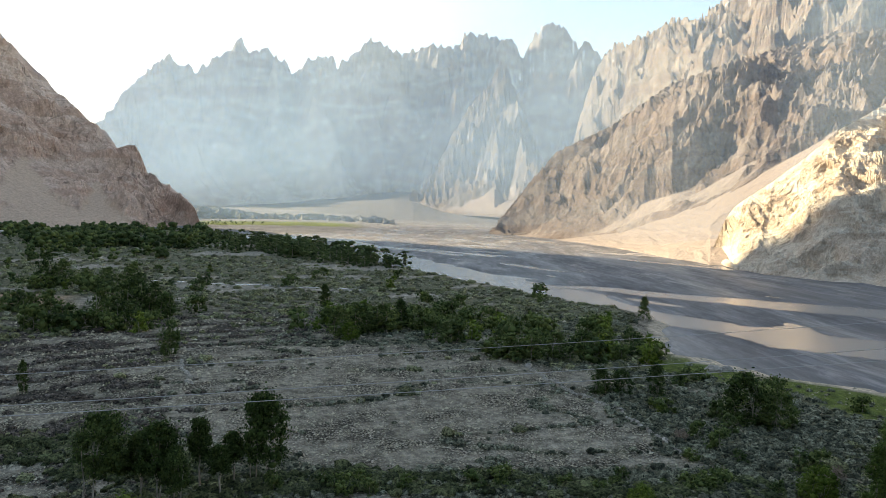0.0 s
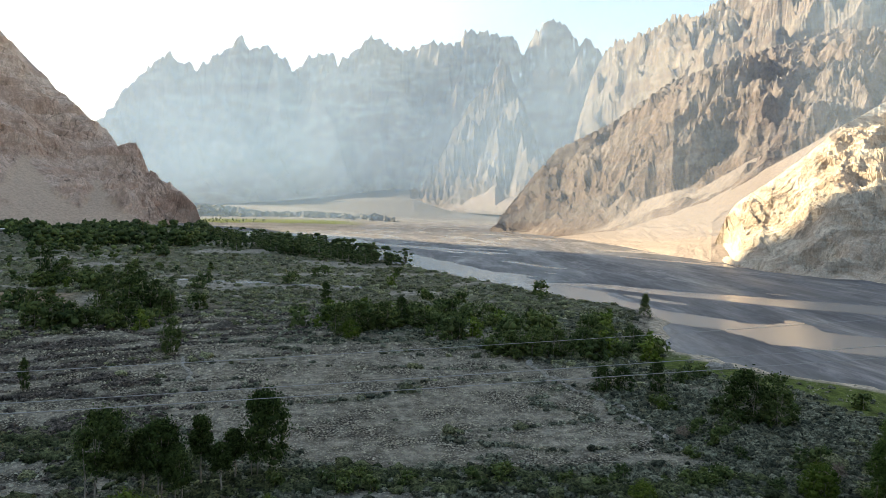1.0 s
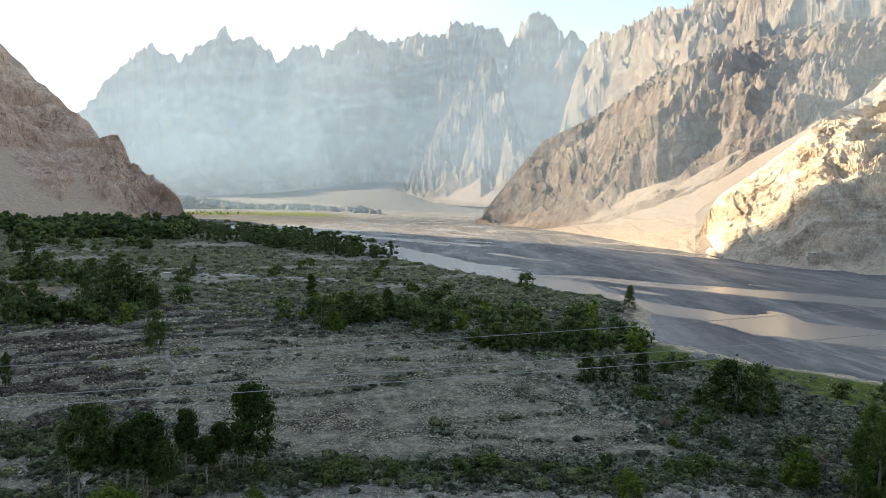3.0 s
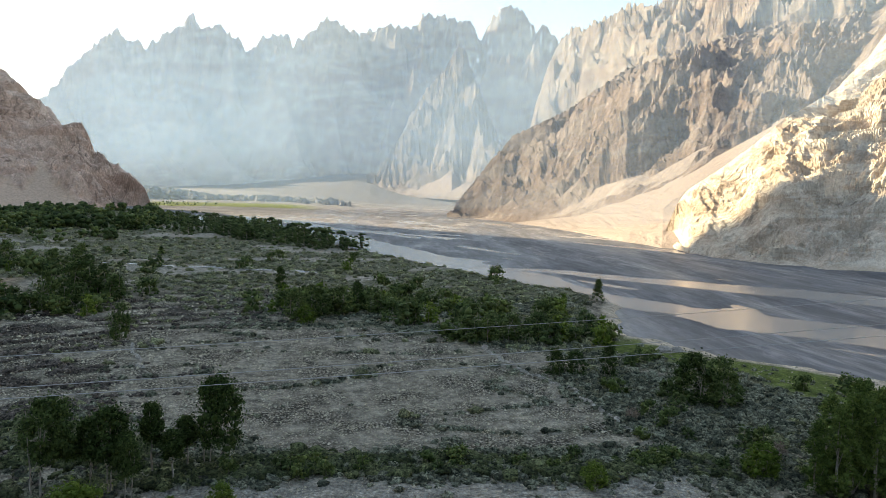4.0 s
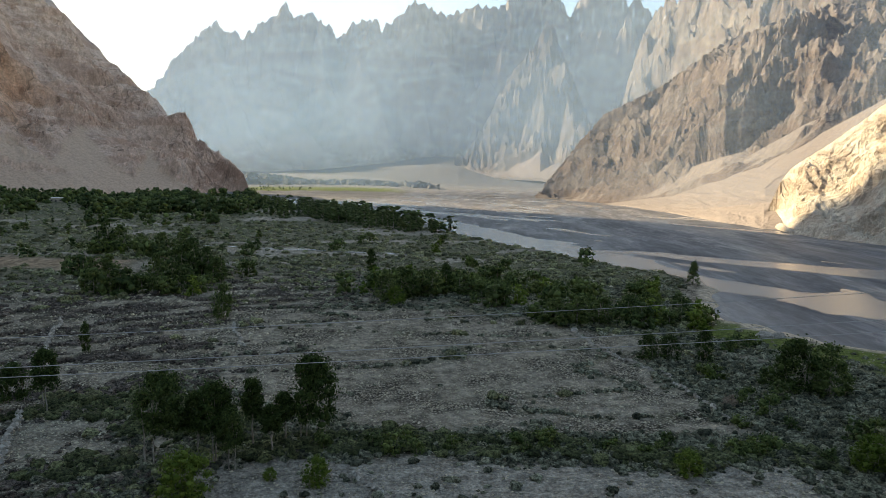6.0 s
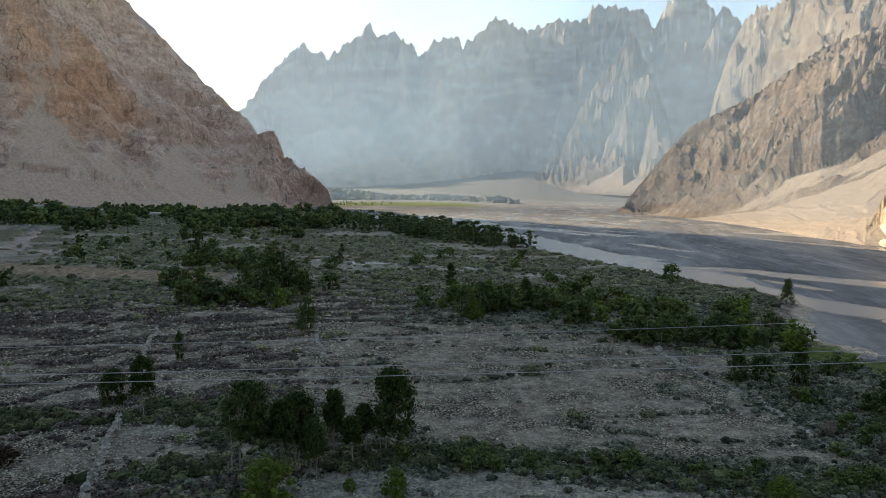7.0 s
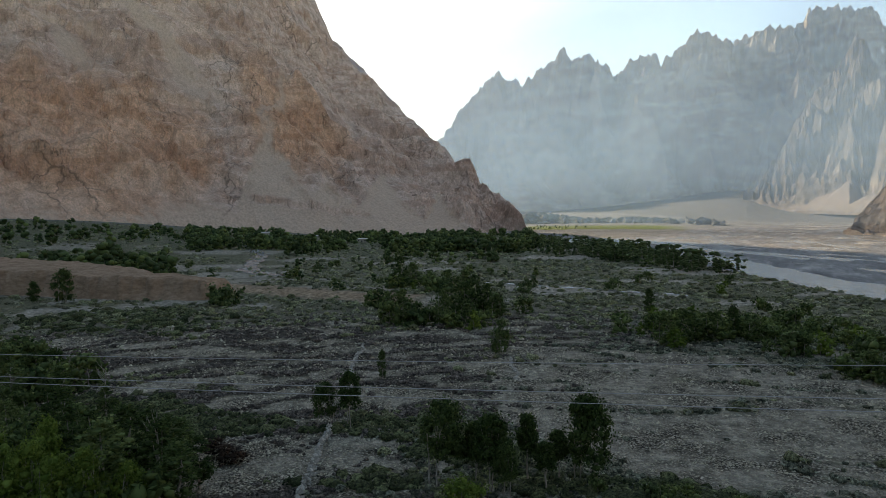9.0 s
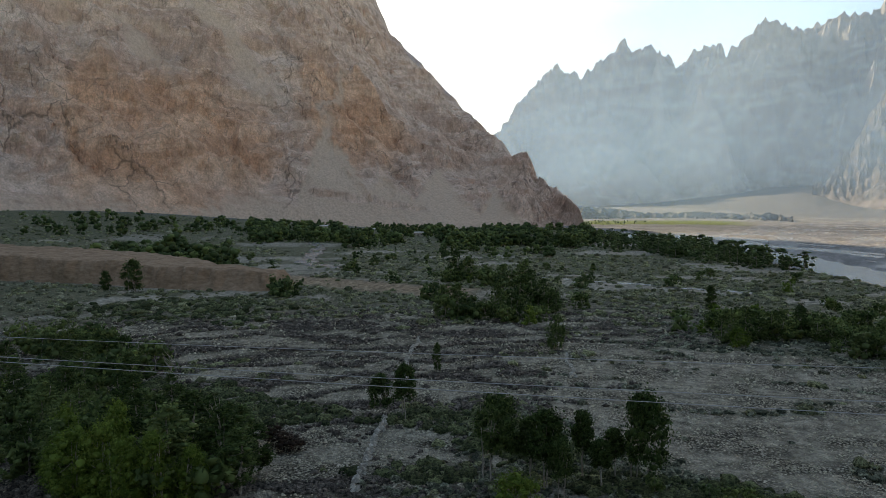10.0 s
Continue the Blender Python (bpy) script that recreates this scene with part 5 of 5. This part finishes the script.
def stone_cover(x, y):
    f = in_field(x, y)
    west = smooth(-28, -44, x - 0.1 * (y - 90)) * smooth(260, 160, np.hypot(x, y))
    c = np.maximum(f * (0.55 + 0.45 * smooth(-0.2, 0.2, perlin(x / 5, y / 5, 126))), west * smooth(0.62, 0.4, strips(x, y)))
    near = np.maximum(smooth(66, 60, y) * (0.22 + 0.6 * smooth(20, 30, x)), pad(x, y))
    return np.maximum(np.maximum(c, near), 0.12) * smooth(-2.5, -5.0, x - bank_x(y)) * smooth(330, 200, y)


OCTA = np.array([(1, 0, 0), (0.3, 0.95, 0), (-0.8, 0.6, 0), (-0.8, -0.6, 0), (0.3, -0.95, 0), (0.15, 0.1, 0.9)], float)
OCTA[:5, 2] = -0.25
OCTA_F = np.array([(k, (k + 1) % 5, 5) for k in range(5)])


def stone_cloud(x, y, z, half, r):
    n = len(x)
    w = r.uniform(0, 6.283, n)
    v = OCTA[None] * r.uniform(0.7, 1.3, (n, 6, 1)) * np.stack([half, half * r.uniform(0.55, 0.95, n), half * r.uniform(0.45, 0.8, n)], 1)[:, None, :]
    c, s = np.cos(w)[:, None], np.sin(w)[:, None]
    v = np.stack([v[:, :, 0] * c - v[:, :, 1] * s, v[:, :, 0] * s + v[:, :, 1] * c, v[:, :, 2]], 2) + np.stack([x, y, z], 1)[:, None, :]
    f = OCTA_F[None] + (np.arange(n) * 6)[:, None, None]
    return v.reshape(-1, 3), f.reshape(-1, 3)


def make_stones():
    x, y, d, r = strewn(100000, 73, stone_cover, 8.0, 27.0)
    half = np.clip(d * 0.0011, 0.07, 0.24) * np.clip(np.exp(r.normal(size=len(x)) * 0.5), 0.4, 3.0)
    v, f = stone_cloud(x, y, ground_z(x, y) + half * 0.22, half, r)
    tagged(new("field_stones", mesh_of("field_stones", v, f, STONE, False)), "loose grey stones strewn over the fields", "stones", kind="stuff")


make_stones()


WALLSTONE, nt, b = nodes_of("pale_wall_stone", 0.9, 0.2)
geo = nt.nodes.new("ShaderNodeNewGeometry")
nt.links.new(ramp(nt, geo.outputs["Random Per Island"], (0.0, (0.20, 0.187, 0.16)), (1.0, (0.50, 0.47, 0.41))), b.inputs["Base Color"])


def stone_wall(points, width, height, seed, label):
    """A dry stone wall: stones heaped along a line on the ground."""
    r = np.random.RandomState(seed)
    pts = np.array(points, float)
    seg = np.hypot(*np.diff(pts, axis=0).T)
    n = int(seg.sum() * 30 * width)
    s = r.uniform(0, seg.sum(), n)
    at = np.concatenate([[0], np.cumsum(seg)])
    x, y = np.interp(s, at, pts[:, 0]), np.interp(s, at, pts[:, 1])
    up = r.uniform(0, 1, n)
    off = r.uniform(-0.5, 0.5, n) * width * (1.1 - 0.6 * up)
    way = (pts[-1] - pts[0]) / np.linalg.norm(pts[-1] - pts[0])
    x, y = x - way[1] * off + 0.55 * perlin(s / 3, s * 0, seed), y + way[0] * off
    z = ground_z(x, y) + up * height * (0.75 + 0.4 * perlin(s / 2.5, s * 0 + 4, seed))
    v, f = stone_cloud(x, y, z, r.uniform(0.18, 0.36, n), r)
    tagged(new("stone_wall", mesh_of("stone_wall", v, f, WALLSTONE, False)), label, "stone wall")


stone_wall([(-49.9, 70.1), (-45.3, 60.4), (-39.3, 49.8)], 0.75, 1.0, 131, "low dry stone wall of heaped grey cobbles")
stone_wall([(-77.5, 120.8), (-67.6, 101.2), (-57.5, 84.5)], 0.5, 0.5, 132, "broken dry stone wall between stony strips")
stone_wall([(-45.0, 119.4), (-37.0, 102.0)], 0.4, 0.4, 133, "short low field wall of pale stones")
stone_wall([(14.4, 118.2), (18.6, 103.7), (24.2, 92.0), (26.4, 76.0)], 0.4, 0.4, 134, "low line of stones edging the bare field")
stone_wall([(-11.5, 58.6), (-7.6, 53.0)], 0.6, 0.5, 135, "low dry stone wall of heaped grey cobbles")


def boulder(x, y, a, b_, c, seed, label):
    bm = bmesh.new()
    bmesh.ops.create_icosphere(bm, subdivisions=4, radius=1.0)
    cuts = np.random.RandomState(500 + seed)
    planes = [(Vector(cuts.normal(size=3)).normalized(), cuts.uniform(0.42, 0.68)) for k in range(10)]
    for v in bm.verts:
        for side, far in planes:
            over = v.co.dot(side) - far
            if over > 0:
                v.co -= side * over
        v.co *= 1 + noise.noise(v.co * 3.1 + Vector((0, seed, 0))) * 0.06
        v.co = Vector((v.co.x * a, v.co.y * b_, v.co.z * c))
    me = bpy.data.meshes.new("boulder")
    bm.to_mesh(me)
    bm.free()
    me.materials.append(BOULDER)
    ob = new("boulder", me)
    z = float(ground_z(np.array([x]), np.array([y]))[0])
    ob.matrix_world = pose(x, y, z + c * 0.3, 0, 4, 20 + seed * 30)
    tagged(ob, label, "boulder")


BOULDER, nt, b = nodes_of("pale_boulder", 0.9, 0.2)
nt.links.new(ramp(nt, noise_tex(nt, 2.5, 8, 0.7), (0.34, (0.16, 0.15, 0.135)), (0.5, (0.33, 0.313, 0.285)), (0.66, (0.48, 0.457, 0.42))), b.inputs["Base Color"])
bump(nt, b, noise_tex(nt, 6, 8, 0.7), 0.8, 0.08)
boulder(38.6, 53.0, 2.6, 1.5, 0.9, 1, "large pale angular boulder on the gravel")
boulder(33.4, 53.6, 0.9, 0.7, 1.1, 2, "pale upright boulder on the gravel")
boulder(46.2, 117.6, 1.5, 0.9, 1.3, 4, "pale weathered boulder on the sandy river shore")
boulder(48.6, 118.0, 1.6, 0.8, 0.8, 5, "low pale boulder on the sandy river shore")
boulder(15.0, 119.0, 0.9, 0.7, 1.0, 3, "pale block of stone at the field corner")

# three overhead wires in front of the road bank
WIRE, nt, b = nodes_of("aluminium_wire", 0.45, 0.5)
b.inputs["Base Color"].default_value, b.inputs["Metallic"].default_value = (0.42, 0.42, 0.42, 1), 0.3


def wire(az0, ratio, drop):
    dist = drop / ratio
    a = radians(az0)
    mid, along = Vector((dist * math.sin(a), dist * math.cos(a), EYE - drop)), Vector((math.cos(a), -math.sin(a), 0))
    pts = [mid + along * s + Vector((0, 0, 0.0006 * s * s)) for s in np.linspace(-32, 32, 33)]
    v, f = tube([tuple(p) for p in pts], [0.0045] * 33, 6)
    tagged(new("power_wire", mesh_of("power_wire", v, f, WIRE)), "thin pale overhead power wire", "wire", "overhead wires")


wire(-19.4, 0.2085, 2.2)
wire(-17.6, 0.250, 2.2)
wire(-16.3, 0.265, 2.2)


# ---- small things of the village and the bank ----
WALL, nt, b = nodes_of("mud_plaster", 0.9, 0.2)
nt.links.new(ramp(nt, noise_tex(nt, 0.8, 6, 0.6), (0.3, (0.34, 0.29, 0.23)), (0.7, (0.48, 0.42, 0.34))), b.inputs["Base Color"])
ROOF, nt, b = nodes_of("sheet_roof", 0.5, 0.4)
nt.links.new(ramp(nt, noise_tex(nt, 0.5, 5, 0.6), (0.3, (0.55, 0.54, 0.52)), (0.7, (0.78, 0.77, 0.75))), b.inputs["Base Color"])
DARK, nt, b = nodes_of("dark_opening", 0.6, 0.3)
b.inputs["Base Color"].default_value = (0.03, 0.028, 0.025, 1)


def block(x0, y0, z0, x1, y1, z1):
    bm = bmesh.new()
    bmesh.ops.create_cube(bm, size=1.0)
    for v in bm.verts:
        v.co = Vector(((x0 + x1) / 2 + v.co.x * (x1 - x0), (y0 + y1) / 2 + v.co.y * (y1 - y0), (z0 + z1) / 2 + v.co.z * (z1 - z0)))
    bmesh.ops.bevel(bm, geom=list(bm.edges), offset=0.04, segments=1, affect="EDGES")
    return bm


def solid(name, bm, material, parent):
    me = bpy.data.meshes.new(name)
    bm.to_mesh(me)
    bm.free()
    me.materials.append(material)
    return part(name, me, parent)


def house(x, y, long, turn):
    z = float(ground_z(np.array([x]), np.array([y]))[0])
    ob = thing("house", "small mud-walled village house with a pale sheet roof", "house", pose(x, y, z - 0.2, 0, 0, turn), "village houses")
    solid("wall", block(-long / 2, -3, 0, long / 2, 3, 3.6), WALL, ob)
    roof = block(-long / 2 - 0.5, -3.5, 3.6, long / 2 + 0.5, 3.5, 3.9)
    for v in roof.verts:
        v.co.z += 0.35 * (1 - abs(v.co.y) / 3.5) + 0.5 * (v.co.y > 0)
    solid("roof", roof, ROOF, ob)
    solid("door", block(-0.5, -3.05, 0.1, 0.5, -2.95, 2.1), DARK, ob)
    for wx in (-long / 4 - 0.6, long / 4 + 0.6):
        solid("window", block(wx - 0.6, -3.05, 1.2, wx + 0.6, -2.95, 2.4), DARK, ob)


for x, y, long, turn in HOUSES:
    house(x, y, long, turn)


def ribbon(points, width, material, name, label, category):
    """A shallow stream lying on the ground along a line."""
    pts = np.array(points, float)
    seg = np.concatenate([[0], np.cumsum(np.hypot(*np.diff(pts, axis=0).T))])
    s = np.linspace(0, seg[-1], 90)
    x, y = np.interp(s, seg, pts[:, 0]) + 2 * perlin(s / 14, s * 0, 141), np.interp(s, seg, pts[:, 1]) + 2 * perlin(s / 17, s * 0 + 5, 142)
    tx, ty = np.gradient(x), np.gradient(y)
    ln = np.hypot(tx, ty)
    w = width * (0.7 + 0.5 * perlin(s / 20, s * 0 + 9, 143)) * np.minimum(1, np.minimum(s, seg[-1] - s) / 8 + 0.1)
    off = np.linspace(-1, 1, 7)[None, :]
    X, Y = x[:, None] - (ty / ln * w)[:, None] * off, y[:, None] + (tx / ln * w)[:, None] * off
    Z = np.maximum(ground_z(X, Y).max(axis=1, keepdims=True) + 0.06, ground_z(X, Y) + 0.05)
    me = mesh_of(name, np.stack([X, Y, Z], 2).reshape(-1, 3), grid_faces(*X.shape), material)
    tagged(new(name, me), label, category, kind="structure")


ribbon([(-430, 480), (-327, 380), (-281, 320), (-255, 285), (-235, 268), (-205, 262)], 6.5, WATER, "stream", "narrow pale side stream crossing the plain", "water")
ribbon([(-182, 282), (-150, 268), (-110, 258), (-60, 246), (-20, 231)], 2.2, WATER, "stream", "narrow shallow ditch on the plain", "water")
for k, (x, y) in enumerate([(37.6, 66.3), (38.8, 67.2), (28.0, 80.0)]):
    ob = thing("blossom_bush", "small bush with pale pink blossom", "bush", rooted(x, y, k, 0.45), "blossom bushes")
    rb = np.random.RandomState(300 + k)
    pts, cc, clump = crown_points(rb, 500, 0.3, 3.2, 2.0, 30, "round")
    part("trunk", mesh_of("trunk", *tube([(0, 0, -0.3), (0.1, 0, 1.5)], [0.08, 0.03], 5), BARK), ob)
    part("crown", mesh_of("crown", *leaves(pts, np.full(len(pts), 0.2), rb), BLOSSOM, False), ob)
for k, (x, y, h) in enumerate([(-54.5, 47.5, 9.2), (-88.0, 68.0, 6.0), (41.2, 60.0, 6.5)]):
    rb = np.random.RandomState(400 + k)
    bits = [tube([(0, 0, -0.3), (0.1, 0.1, h * 0.5), (0.0, 0.3, h * 0.8)], [0.1, 0.07, 0.03], 6)]
    for j in range(9):
        a, b0 = rb.uniform(0, 6.28), rb.uniform(0.45, 0.8) * h
        bits.append(tube([(0.05, 0.1, b0), (0.6 * math.cos(a), 0.6 * math.sin(a), b0 + 0.8), (1.1 * math.cos(a), 1.1 * math.sin(a), b0 + 1.7)], [0.045, 0.03, 0.012], 4))
    ob = new("dead_tree", mesh_of("dead_tree", *joined(bits), BARK))
    ob.matrix_world = rooted(x, y)
    tagged(ob, "bare pale dead tree among green willows", "dead tree", "dead trees")
